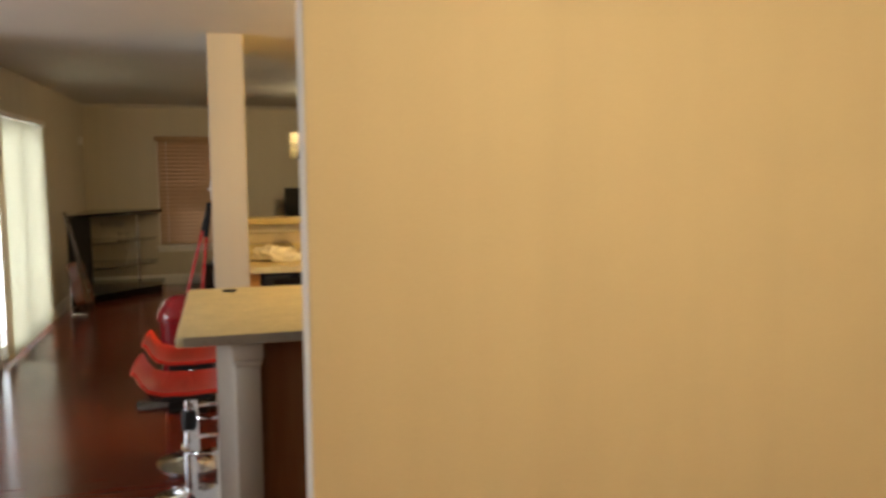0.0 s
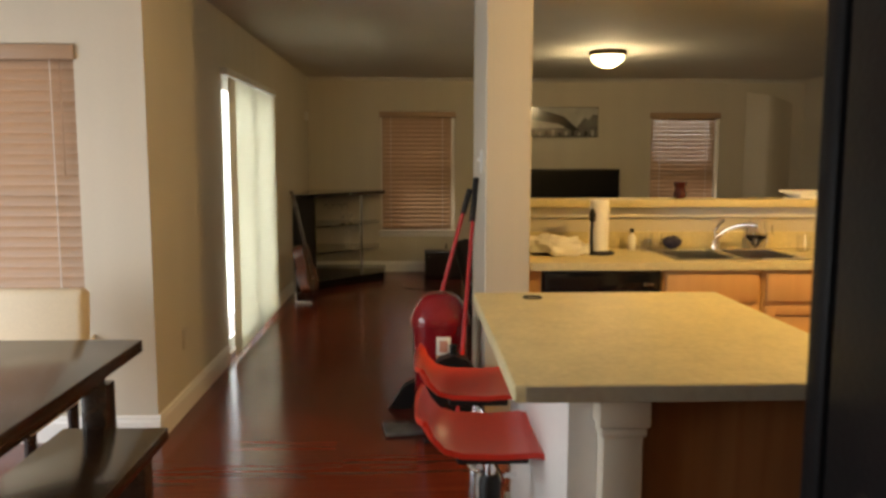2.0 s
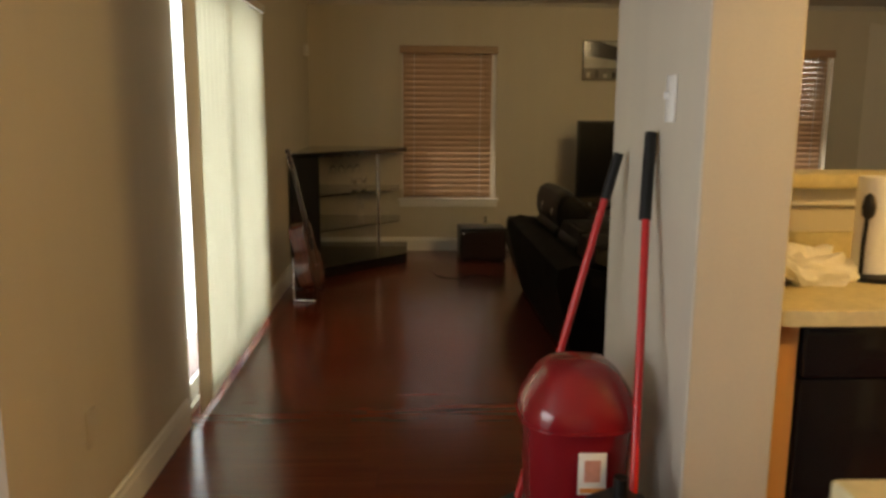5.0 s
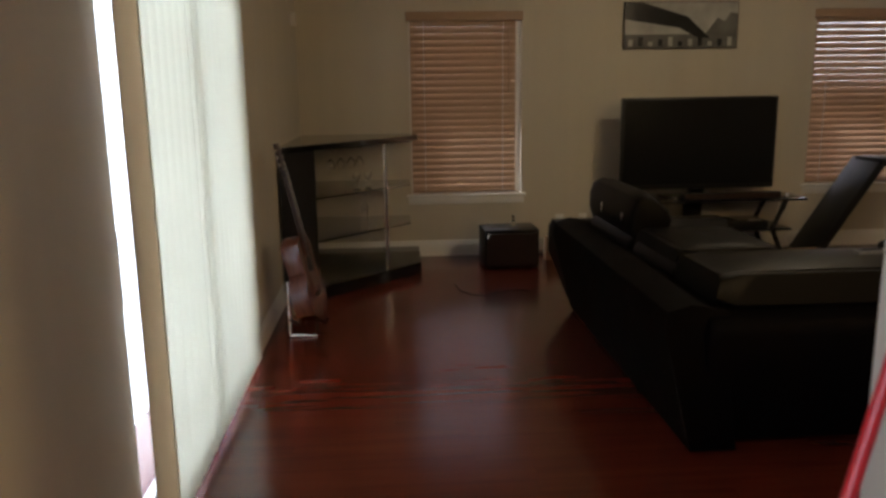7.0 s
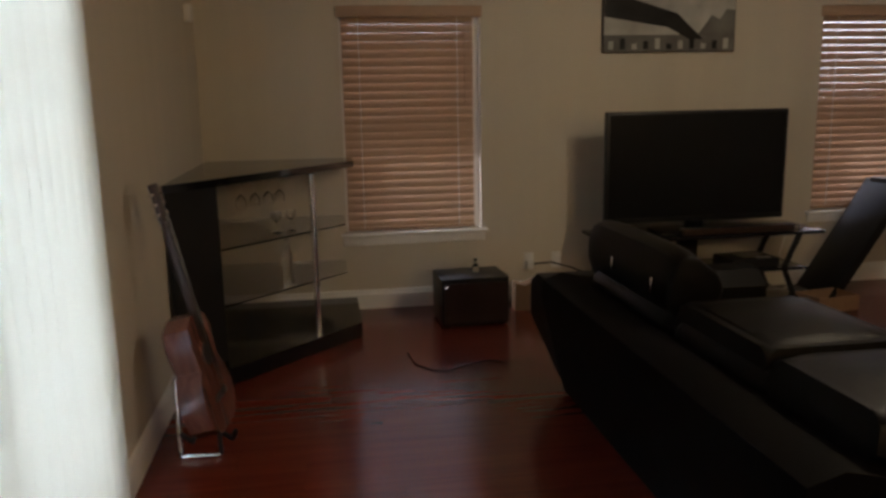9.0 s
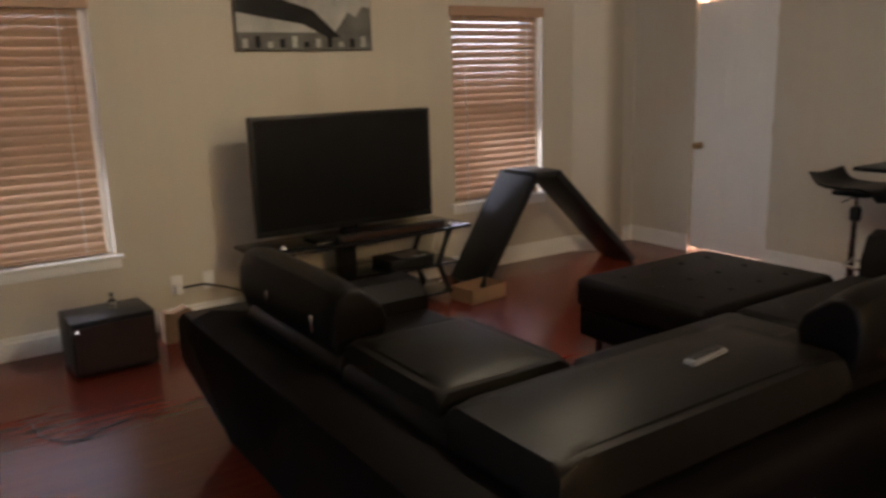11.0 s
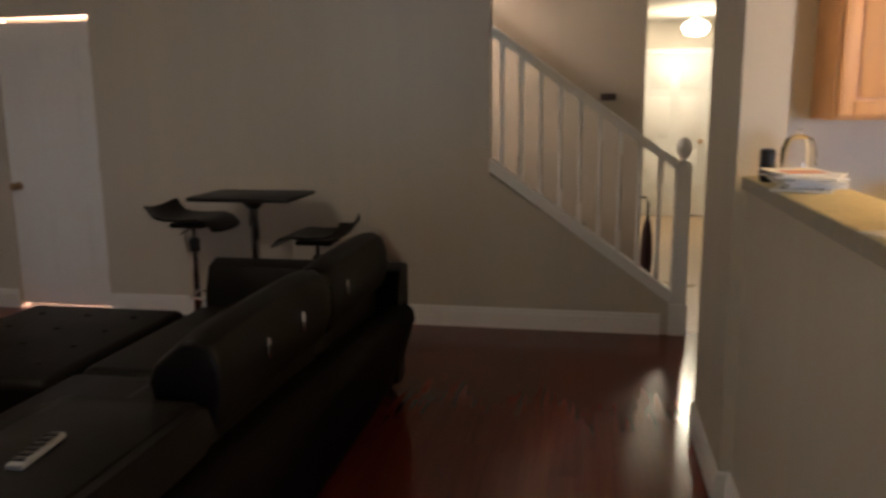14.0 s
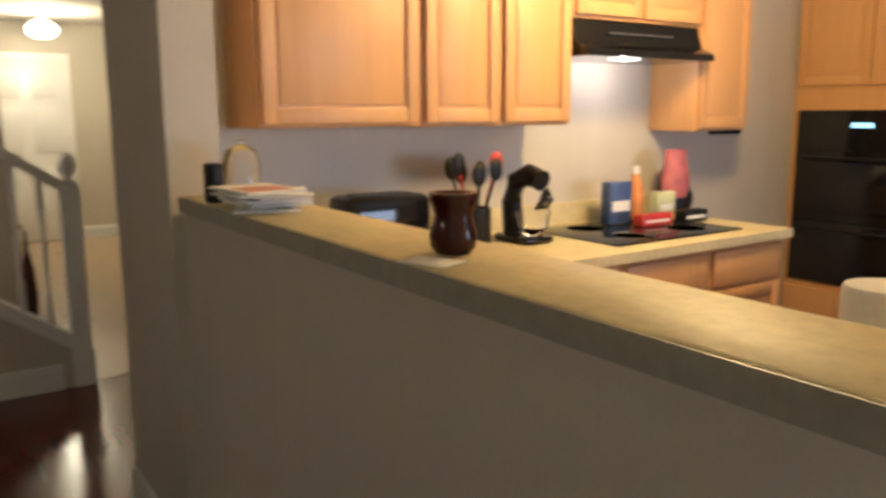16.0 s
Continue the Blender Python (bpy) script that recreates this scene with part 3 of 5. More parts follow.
for i in range(9):
    y = 7.08 + i * 0.122
    zb, zt = 0.27 + (y - 6.99) * slope, 1.03 + (y - 6.97) * slope
    bm = boxes((XE + 0.027, XE + 0.059, y - 0.016, y + 0.016, zb, zb + 0.14), (XE + 0.027, XE + 0.059, y - 0.016, y + 0.016, zt - 0.16, zt))
    lathe(bm, [(0.013, 0), (0.016, 0.02), (0.010, 0.05), (0.015, 0.2), (0.011, zt - zb - 0.36), (0.015, zt - zb - 0.31), (0.013, zt - zb - 0.29)], (XE + 0.043, y, zb + 0.135), 12)
    part("baluster", bm, TRIM, st)
nw = boxes((XE - 0.012, XE + 0.078, 6.90, 6.99, 0, 1.06), bevel=0.006)
box(nw, XE - 0.022, XE + 0.088, 6.89, 7.0, 0, 0.2, 0.004)
part("newel_post", lathe(nw, [(0.045, 0), (0.045, 0.012), (0.022, 0.03), (0.022, 0.05), (0.040, 0.075), (0.047, 0.105), (0.038, 0.14), (0.018, 0.165), (0.001, 0.172)], (XE + 0.033, 6.945, 1.06), 20), TRIM, st)
part("wall_rail", tube(bmesh.new(), [(6.14, 7.15, 1.2), (6.14, 9.4, 1.2 + 2.25 * slope)], 0.024), TRIM, st)
um = thing("folded_umbrella", "folded dark red umbrella standing beside the stairs", "umbrella", pose(6.0, 7.09, 0))
part("canopy", lathe(bmesh.new(), [(0.006, 0.04), (0.03, 0.16), (0.046, 0.34), (0.036, 0.52), (0.016, 0.62), (0.001, 0.63)], seg=9), mat("umbrella_cloth", (0.045, 0.012, 0.012), 0.7, grain=40, amount=0.2), um)
part("tip", rod(bmesh.new(), (0, 0, 0), (0, 0, 0.06), 0.004, seg=8), STEEL, um)
part("handle", tube(bmesh.new(), [(0, 0, 0.62), (0, 0, 0.74), (0, 0.02, 0.78), (0, 0.05, 0.78), (0, 0.06, 0.74)], 0.009), BLACK, um)
th = thing("thermostat", "small dark thermostat on the stair wall", "thermostat")
part("body", boxes((6.165, 6.199, 7.33, 7.44, 1.455, 1.505), bevel=0.006), GUITARD, th)

# ---- sofa: a dark leather corner suite ----
sofa = thing("sectional_sofa", "dark brown-black leather corner sofa with ratcheting headrests", "sofa")


def cushion(x0, x1, y0, y1, z0, z1, r=0.05, seg=4, m=None):
    bm = bmesh.new()
    box(bm, x0, x1, y0, y1, z0, z1, r, seg)
    if m is not None:
        bm.transform(m)
    return bm


# back shells lean outward towards the top
bm = prism(bmesh.new(), [(8.47, 0.014), (8.36, 0.48), (8.37, 0.54), (8.44, 0.57), (8.58, 0.54), (8.66, 0.014)], 0, 0.90, 4.08)
bmesh.ops.subdivide_edges(bm, edges=[e for e in bm.edges if abs(e.verts[0].co.x - e.verts[1].co.x) > 1], cuts=12)
for v in bm.verts:
    if v.co.z > 0.2:
        v.co.z -= 0.11 * max(0, (v.co.x - 0.9) / 3.2) ** 2
part("back_shell", soften(bm, 0.025), LEATHERB, sofa)
bm = prism(bmesh.new(), [(0.86, 0.014), (0.74, 0.50), (0.75, 0.57), (0.84, 0.60), (0.98, 0.57), (1.04, 0.014)], 1, 8.40, 10.44)
part("back_shell", soften(bm, 0.025), LEATHERB, sofa)
# seat plinths
part("base", cushion(0.98, 3.98, 8.60, 9.42, 0.07, 0.30, 0.03), LEATHERB, sofa)
part("base", cushion(0.98, 1.80, 9.40, 10.35, 0.07, 0.30, 0.03), LEATHERB, sofa)
for a, b in ((1.90, 2.90), (2.91, 3.92)):
    part("seat_cushion", cushion(a, b, 8.72, 9.46, 0.28, 0.44, 0.05), LEATHER, sofa)
part("seat_cushion", cushion(1.06, 1.89, 8.72, 9.46, 0.28, 0.44, 0.05), LEATHER, sofa)
part("seat_cushion", cushion(1.06, 1.86, 9.48, 10.38, 0.28, 0.44, 0.05), LEATHER, sofa)
# back cushions, upright inside the shells
for a, b in ((1.12, 2.08), (2.09, 3.02), (3.03, 3.88)):
    part("back_cushion", cushion(a, b, 8.50, 8.82, 0.36, 0.64, 0.06), LEATHER, sofa)
for a, b in ((8.86, 9.50), (9.51, 10.35)):
    part("back_cushion", cushion(0.94, 1.24, a, b, 0.36, 0.64, 0.06), LEATHER, sofa)


def slab_headrest(x0, x1, y0, y1, z0, z1, lean):
    """A folded-down pad: soft crown, upright sides drawn in towards the top."""
    bm = bmesh.new()
    bmesh.ops.create_grid(bm, x_segments=14, y_segments=14, size=0.5)
    top = bmesh.ops.extrude_face_region(bm, geom=bm.faces[:])
    up = [v for v in top["geom"] if isinstance(v, bmesh.types.BMVert)]
    raised = set(up)
    for v in bm.verts:
        u, w = v.co.x * 2, v.co.y * 2
        crown = 0.03 * (1 - u * u) * (1 - w * w)
        shrink = lean if v in raised else 0.0
        v.co = Vector(((x0 + x1) / 2 + u * ((x1 - x0) / 2 - shrink), (y0 + y1) / 2 + w * ((y1 - y0) / 2 - shrink), z1 + crown if v in raised else z0))
    return soften(bm, 0.028, 4, 50)


# headrests folded flat
for x0, x1, y0, y1 in ((0.95, 2.10, 8.45, 8.915), (0.96, 1.46, 8.93, 9.52)):
    part("headrest", slab_headrest(x0, x1, y0, y1, 0.575, 0.690, 0.022), LEATHER, sofa, "folded-down leather headrest")


def raised_pad(a, b, axis, base):
    """A headrest tipped up on its hinges: a wedge with a rounded ridge along the back."""
    pro = [(0.0, 0.585), (-0.03, 0.68), (-0.028, 0.78), (-0.005, 0.84), (0.035, 0.862), (0.08, 0.855), (0.165, 0.785), (0.185, 0.735), (0.15, 0.60)]
    bm = prism(bmesh.new(), [(base + u, z) for u, z in pro], axis, a, b)
    long = [e for e in bm.edges if abs((e.verts[0].co - e.verts[1].co)[axis]) > 0.3]
    bmesh.ops.subdivide_edges(bm, edges=long, cuts=10)
    for v in bm.verts:
        e = abs((v.co[axis] - (a + b) / 2) / ((b - a) / 2))
        v.co.z -= 0.018 * e ** 6 * (v.co.z > 0.7)
    return soften(bm, 0.018, 3, 50)


# headrests raised on chrome hinges
for a, b, hinges in ((2.115, 3.02, (2.39, 2.68)), (3.03, 3.87, (3.17,))):
    h = part("headrest", raised_pad(a, b, 0, 8.475), LEATHER, sofa, "raised leather headrest")
    for x in hinges:
        part("hinge", boxes((x, x + 0.016, 8.428, 8.440, 0.705, 0.770), bevel=0.003), CHROME, h, "chrome ratchet hinge")
h = part("headrest", raised_pad(9.54, 10.42, 1, 0.985), LEATHER, sofa, "raised leather headrest")
for y in (9.66, 10.06):
    part("hinge", boxes((0.938, 0.950, y, y + 0.016, 0.685, 0.745), bevel=0.003), CHROME, h, "chrome ratchet hinge")
# end arms, flaring outward
bm = prism(bmesh.new(), [(3.93, 0.07), (3.95, 0.5), (4.00, 0.625), (4.09, 0.655), (4.17, 0.63), (4.17, 0.45), (4.04, 0.07)], 1, 8.42, 9.44)
part("arm", soften(bm, 0.03), LEATHER, sofa)
bm = prism(bmesh.new(), [(10.36, 0.07), (10.36, 0.5), (10.44, 0.57), (10.58, 0.57), (10.69, 0.51), (10.70, 0.34), (10.50, 0.07)], 0, 0.76, 1.84)
for v in bm.verts:
    if v.co.x < 1:
        v.co.x += 0.11 * max(0, 1 - v.co.z / 0.34)
part("arm", soften(bm, 0.03), LEATHER, sofa)
for x, y in ((0.95, 8.5), (3.95, 8.55), (1.75, 10.35), (0.95, 10.35), (3.95, 9.35), (2.5, 8.55)):
    part("leg", rod(bmesh.new(), (x, y, 0), (x, y, 0.075), 0.025, 0.03, 14), CHROME, sofa)
# tufted ottoman closing the suite
ot = thing("ottoman", "dark tufted leather ottoman pushed against the sofa", "ottoman")
part("cushion", cushion(2.78, 3.86, 9.50, 10.36, 0.26, 0.43, 0.045), LEATHER, ot)
part("base", cushion(2.80, 3.84, 9.52, 10.34, 0.10, 0.27, 0.02), LEATHERB, ot)
for i in range(4):
    for j in range(3):
        part("tuft_button", lathe(bmesh.new(), [(0.018, 0), (0.016, 0.006), (0.001, 0.009)], (2.98 + i * 0.23, 9.68 + j * 0.25, 0.428), 12), LEATHER, ot)
for x in (2.88, 3.76):
    for y in (9.60, 10.26):
        part("leg", rod(bmesh.new(), (x, y, 0), (x, y, 0.105), 0.018, 0.024, 12), BLACK, ot)

rc = thing("remote_control", "grey remote control lying on the leather sofa", "remote")
rc.matrix_world = pose(1.69, 8.66, 0.715, 0, 0, 6)
part("body", boxes((-0.085, 0.085, -0.019, 0.019, 0, 0.016), bevel=0.006), mat("remote_grey", (0.17, 0.17, 0.17), 0.5, grain=60), rc)
for i in range(6):
    part("button", boxes((-0.07 + i * 0.024, -0.056 + i * 0.024, -0.014, 0.014, 0.018, 0.021)), BLACK, rc)

# ---- television corner ----
tv = thing("television", "large black flat television on a glass stand", "television")
tv.matrix_world = pose(2.175, 11.78, 0.52, 0, 0, 0.5)
part("casing", boxes((-0.628, 0.628, -0.005, 0.045, 0.065, 0.787), bevel=0.008), BLACK, tv)
part("screen", boxes((-0.606, 0.606, -0.008, -0.004, 0.105, 0.768)), SCREEN, tv)
part("neck", boxes((-0.06, 0.06, 0.005, 0.04, 0.012, 0.08)), GLOSS, tv)
part("foot", boxes((-0.28, 0.28, -0.12, 0.13, 0.0, 0.014), bevel=0.005), GLOSS, tv)
stand = thing("tv_stand", "black glass two-shelf television stand on bent legs", "tv stand")
stand.matrix_world = pose(2.24, 11.82, 0, 0, 0, 2)
part("top_shelf", boxes((-0.76, 0.76, -0.24, 0.22, 0.495, 0.518), bevel=0.006), GLOSS, stand)
part("lower_shelf", boxes((-0.66, 0.66, -0.22, 0.20, 0.255, 0.275), bevel=0.005), GLOSS, stand)
part("floor_shelf", boxes((-0.62, 0.62, -0.22, 0.20, 0.06, 0.078), bevel=0.005), GLOSS, stand)
for sx in (-1, 1):
    for y in (-0.17, 0.15):
        part("leg", tube(bmesh.new(), [(sx * 0.62, y, 0.495), (sx * 0.60, y, 0.44), (sx * 0.52, y, 0.26), (sx * 0.60, y, 0.08), (sx * 0.66, y, 0.0)], 0.022), BLACK, stand)
part("back_column", boxes((-0.07, 0.07, 0.16, 0.20, 0.0, 0.495)), BLACK, stand)
sb = thing("soundbar", "slim black soundbar in front of the television", "speaker")
sb.matrix_world = pose(2.40, 11.64, 0.518, 0, 0, 2)
part("body", boxes((-0.40, 0.40, -0.03, 0.03, 0.0, 0.05), bevel=0.01), BLACK, sb)
part("grille", boxes((-0.38, 0.38, -0.033, -0.029, 0.008, 0.042)), GUITARD, sb)
for x in (1.66, 2.86):
    lt = thing("small_ornament", "small shiny ornament on the glass shelf", "ornament", pose(x, 11.66, 0.518))
    part("body", lathe(bmesh.new(), [(0.016, 0), (0.02, 0.01), (0.012, 0.03), (0.001, 0.036)], seg=14), CHROME, lt)
cb = thing("cable_box", "black set-top box on the lower glass shelf", "set-top box", pose(2.56, 11.80, 0.275, 0, 0, 2))
part("case", boxes((-0.17, 0.17, -0.13, 0.12, 0, 0.055), bevel=0.004), BLACK, cb)
part("top_plate", boxes((-0.08, 0.12, -0.11, 0.06, 0.055, 0.062)), STEEL, cb)
pic = thing("wall_picture", "black and white print of a bridge over water", "picture", pose(2.14, YN - 0.004, 1.88))
part("panel", boxes((-0.478, 0.478, -0.026, 0, -0.185, 0.19), bevel=0.003), GUITARD, pic)
PALE, MIDG, DARKG = mat("print_pale", (0.42, 0.42, 0.40), 0.16, grain=6, amount=0.3, big=3), mat("print_mid", (0.14, 0.14, 0.135), 0.16, grain=9, amount=0.35, big=4), mat("print_dark", (0.02, 0.02, 0.02), 0.16, grain=12, amount=0.3)
part("print_sky", boxes((-0.47, 0.47, -0.030, -0.026, -0.07, 0.182)), PALE, pic)
part("print_water", boxes((-0.47, 0.47, -0.030, -0.026, -0.178, -0.07)), MIDG, pic)
bm = prism(bmesh.new(), [(-0.47, 0.182), (-0.33, 0.182), (0.05, 0.07), (0.24, -0.10), (0.14, -0.10), (-0.02, -0.02), (-0.47, 0.05)], 1, -0.033, -0.030)
part("print_bridge", bm, DARKG, pic)
for i in range(11):
    x = -0.44 + i * 0.083
    part("print_post", boxes((x, x + 0.035, -0.034, -0.0302, -0.165, -0.11 + 0.02 * math.sin(i * 2.1))), DARKG if i % 2 else PALE, pic)
bm = prism(bmesh.new(), [(0.24, -0.02), (0.30, 0.06), (0.36, 0.03), (0.41, 0.10), (0.47, 0.09), (0.47, -0.07), (0.20, -0.07)], 1, -0.033, -0.030)
part("print_treeline", bm, MIDG, pic)

sub = thing("subwoofer", "black box subwoofer on the floor by the wall", "speaker", pose(0.66, 11.80, 0, 0, 0, 2))
part("cabinet", boxes((-0.215, 0.215, -0.16, 0.16, 0.012, 0.31), bevel=0.006), BLACK, sub)
part("grille", boxes((-0.20, 0.20, -0.168, -0.160, 0.03, 0.28)), GUITARD, sub)
for x in (-0.17, 0.17):
    for y in (-0.12, 0.12):
        part("foot", rod(bmesh.new(), (x, y, 0), (x, y, 0.014), 0.02, seg=12), BLACK, sub)
part("pilot_light", boxes((-0.19, -0.182, -0.170, -0.168, 0.262, 0.266)), CHARGE, sub)
bt = thing("small_bottle", "small clear bottle standing on the subwoofer", "bottle", pose(0.70, 11.82, 0.31))
part("body", lathe(bmesh.new(), [(0.02, 0), (0.022, 0.005), (0.022, 0.04), (0.009, 0.055), (0.009, 0.075), (0.001, 0.076)], seg=16), SMOKE, bt)
part("cap", lathe(bmesh.new(), [(0.011, 0.07), (0.011, 0.088), (0.001, 0.09)], seg=14), BLACK, bt)
for x in (1.16, 1.36):
    ou = thing("wall_outlet", "white double wall socket above the baseboard", "outlet", pose(x, YN - 0.001, 0.28), "wall outlets")
    part("plate", boxes((-0.036, 0.036, -0.007, 0, -0.058, 0.058), bevel=0.003), WHITE, ou)
    for z in (-0.024, 0.024):
        part("socket", boxes((-0.016, 0.016, -0.009, -0.006, z - 0.014, z + 0.014), bevel=0.003), TRIM, ou)
pl = thing("power_adapter", "white power adapter in the wall socket", "adapter", pose(1.16, YN - 0.008, 0.256))
part("body", boxes((-0.024, 0.024, -0.045, -0.002, -0.03, 0.03), bevel=0.006), WHITE, pl)
cab = thing("power_cable", "black cable running from socket to television stand", "cable")
part("lead", tube(bmesh.new(), [(1.18, YN - 0.03, 0.26), (1.3, YN - 0.09, 0.28), (1.42, YN - 0.14, 0.25), (1.55, YN - 0.18, 0.20), (1.70, YN - 0.22, 0.12), (1.78, YN - 0.25, 0.08)], 0.006), BLACK, cab)
cab = thing("floor_cable", "thin dark cable lying loose on the floor", "cable")
part("lead", tube(bmesh.new(), [(0.18, 11.2, 0.004), (0.20, 11.0, 0.004), (0.28, 10.88, 0.004), (0.36, 10.86, 0.004), (0.46, 10.93, 0.004), (0.60, 10.98, 0.004), (0.68, 10.92, 0.004)], 0.0032), BLACK, cab)
cab = thing("power_cable", "tangled cable behind the television stand", "cable")
part("lead", tube(bmesh.new(), [(2.98, 12.0, 0.46), (3.02, 12.08, 0.38), (3.0, 12.1, 0.26), (3.08, 12.1, 0.16), (3.12, 12.08, 0.05), (3.02, 12.05, 0.01)], 0.005), WHITE, cab)
bag = thing("paper_bag", "crumpled brown paper bag beside the subwoofer", "bag", pose(1.08, 11.98, 0))
part("body", prism(bmesh.new(), [(-0.09, 0), (0.10, 0), (0.12, 0.14), (0.06, 0.20), (-0.02, 0.17), (-0.08, 0.19)], 1, -0.05, 0.07), CARD, bag)

# A-frame of two boards
af = thing("a_frame", "black A-frame of two hinged boards on the floor", "frame")
for (xa, za, xb, zb, ya, yb, nm) in ((3.13, 0.0, 3.64, 0.785, 11.66, 12.06, "board"), (4.62, 0.0, 3.80, 0.785, 11.60, 11.94, "board")):
    d = Vector((xb - xa, 0, zb - za))
    ln, ang = d.length, math.atan2(d.x, d.z)
    bm = bmesh.new()
    box(bm, -0.03, 0.03, ya, yb, 0.02, ln, 0.006)
    bm.transform(Matrix.Translation((xa, 0, za)) @ Matrix.Rotation(ang, 4, "Y"))
    part(nm, bm, BLACK, af)
part("hinge_cap", boxes((3.60, 3.85, 11.63, 12.0, 0.755, 0.81), bevel=0.01), BLACK, af)
bx = thing("cardboard_box", "low open cardboard box on the floor", "box", pose(3.02, 11.56, 0, 0, 0, 8))
part("side", boxes((-0.16, 0.16, -0.11, -0.104, 0, 0.10), (-0.16, 0.16, 0.104, 0.11, 0, 0.10), (-0.16, -0.154, -0.104, 0.104, 0, 0.10), (0.154, 0.16, -0.104, 0.104, 0, 0.10), (-0.154, 0.154, -0.104, 0.104, 0, 0.006)), CARD, bx)

# ---- corner bar with glass shelves ----
bar = thing("corner_bar", "black corner bar cabinet with glass shelves and chrome pole", "bar cabinet")
foot = [(-0.985, 12.2), (-0.985, 10.80), (-0.76, 10.86), (-0.05, 11.58), (-0.05, 12.2)]
topo = [(-0.985, 12.2), (-0.985, 10.73), (-0.05, 11.93), (-0.05, 12.2)]
part("plinth", soften(prism(bmesh.new(), foot, 2, 0.0, 0.09), 0.008), GLOSS, bar)
part("top", soften(prism(bmesh.new(), topo, 2, 1.0, 1.04), 0.008), GLOSS, bar)
part("side_panel", prism(bmesh.new(), [(-0.985, 10.76), (-0.985, 10.80), (-0.80, 11.03), (-0.775, 11.01)], 2, 0.09, 1.0), BLACK, bar)
inner = [(-0.94, 12.15), (-0.94, 11.0), (-0.80, 11.04), (-0.12, 11.76), (-0.12, 12.15)]
for z in (0.36, 0.66):
    part("glass_shelf", prism(bmesh.new(), inner, 2, z, z + 0.008), GLASS, bar, "clear glass shelf")
part("pole", rod(bmesh.new(), (-0.31, 11.52, 0.09), (-0.31, 11.52, 1.0), 0.017, seg=18), CHROME, bar, "polished chrome pole")
for z in (0.36, 0.66):
    part("collar", rod(bmesh.new(), (-0.31, 11.52, z - 0.02), (-0.31, 11.52, z + 0.03), 0.024, seg=18), CHROME, bar)


def glass_profile(h):
    return [(0.032, 0.0), (0.030, 0.004), (0.004, 0.010), (0.004, h * 0.5), (0.026, h * 0.66), (0.030, h * 0.85), (0.026, h), (0.024, h), (0.027, h * 0.84), (0.022, h * 0.68), (0.001, h * 0.54)]


for i, (x, y) in enumerate(((-0.70, 11.40), (-0.63, 11.47), (-0.56, 11.53), (-0.50, 11.60))):
    g = thing("wine_glass", "clear stemmed wine glass hanging under the bar top", "glass", pose(x, y, 0.985, 180, 0, 0), "glasses in the bar")
    part("bowl", lathe(bmesh.new(), glass_profile(0.15), seg=18), GLASS, g)
for x, y in ((-0.52, 11.50), (-0.44, 11.56)):
    g = thing("wine_glass", "clear stemmed wine glass on the glass shelf", "glass", pose(x, y, 0.671), "glasses in the bar")
    part("bowl", lathe(bmesh.new(), glass_profile(0.13), seg=18), GLASS, g)
bo = thing("glass_bottle", "tall slim clear glass bottle on the lower shelf", "bottle", pose(-0.47, 11.52, 0.371))
part("body", lathe(bmesh.new(), [(0.028, 0), (0.03, 0.01), (0.022, 0.10), (0.030, 0.17), (0.012, 0.21), (0.011, 0.25), (0.014, 0.26), (0.001, 0.262)], seg=18), GLASS, bo)

# ---- guitar on its stand ----
gs = thing("guitar_stand", "chrome and black tubular guitar stand on the floor", "guitar stand", pose(-0.785, 10.05, 0))
part("front_foot", tube(bmesh.new(), [(-0.078, 0.0, 0.011), (0.078, -0.004, 0.011)], 0.009), CHROME, gs)
part("upright", tube(bmesh.new(), [(-0.078, 0.0, 0.011), (-0.082, 0.02, 0.16), (-0.088, 0.05, 0.32)], 0.010), CHROME, gs)
part("upright", tube(bmesh.new(), [(0.078, -0.004, 0.011), (0.070, 0.02, 0.16), (0.060, 0.06, 0.30)], 0.009), BLACK, gs)
part("cross_bar", tube(bmesh.new(), [(-0.088, 0.05, 0.30), (0.060, 0.06, 0.30)], 0.009), BLACK, gs)
part("back_leg", tube(bmesh.new(), [(-0.015, 0.055, 0.30), (-0.015, 0.26, 0.011)], 0.010), BLACK, gs)
for x in (-0.079, 0.074):
    part("cradle", tube(bmesh.new(), [(x, 0.01, 0.105), (x + 0.06, -0.06, 0.10), (x + 0.075, -0.075, 0.14)], 0.009), BLACK, gs)
gt = thing("acoustic_guitar", "reddish-brown acoustic guitar leaning on its stand", "guitar", Matrix(pose(-0.765, 10.09, 0.115, 0, 0, 82)) @ pose(0, -0.045, 0, -13, 0, 0))
half = [(0.0, 0.0), (0.10, 0.006), (0.165, 0.05), (0.185, 0.13), (0.165, 0.21), (0.118, 0.275), (0.128, 0.34), (0.140, 0.39), (0.118, 0.45), (0.05, 0.478), (0.0, 0.48)]
out = half + [(-x, z) for x, z in half[-2:0:-1]]
part("body", soften(prism(bmesh.new(), out, 1, -0.05, 0.05), 0.008, 2, 50), GUITAR, gt)
part("sound_hole", lathe(bmesh.new(), [(0.048, 0), (0.048, 0.002), (0.001, 0.002)], m=Matrix.Translation((0, -0.0505, 0.31)) @ Matrix.Rotation(radians(90), 4, "X")), BLACK, gt)
part("bridge", boxes((-0.07, 0.07, -0.060, -0.051, 0.12, 0.145), bevel=0.003), GUITARD, gt)
part("neck", boxes((-0.024, 0.024, -0.066, -0.040, 0.36, 0.86), bevel=0.006), GUITARD, gt)
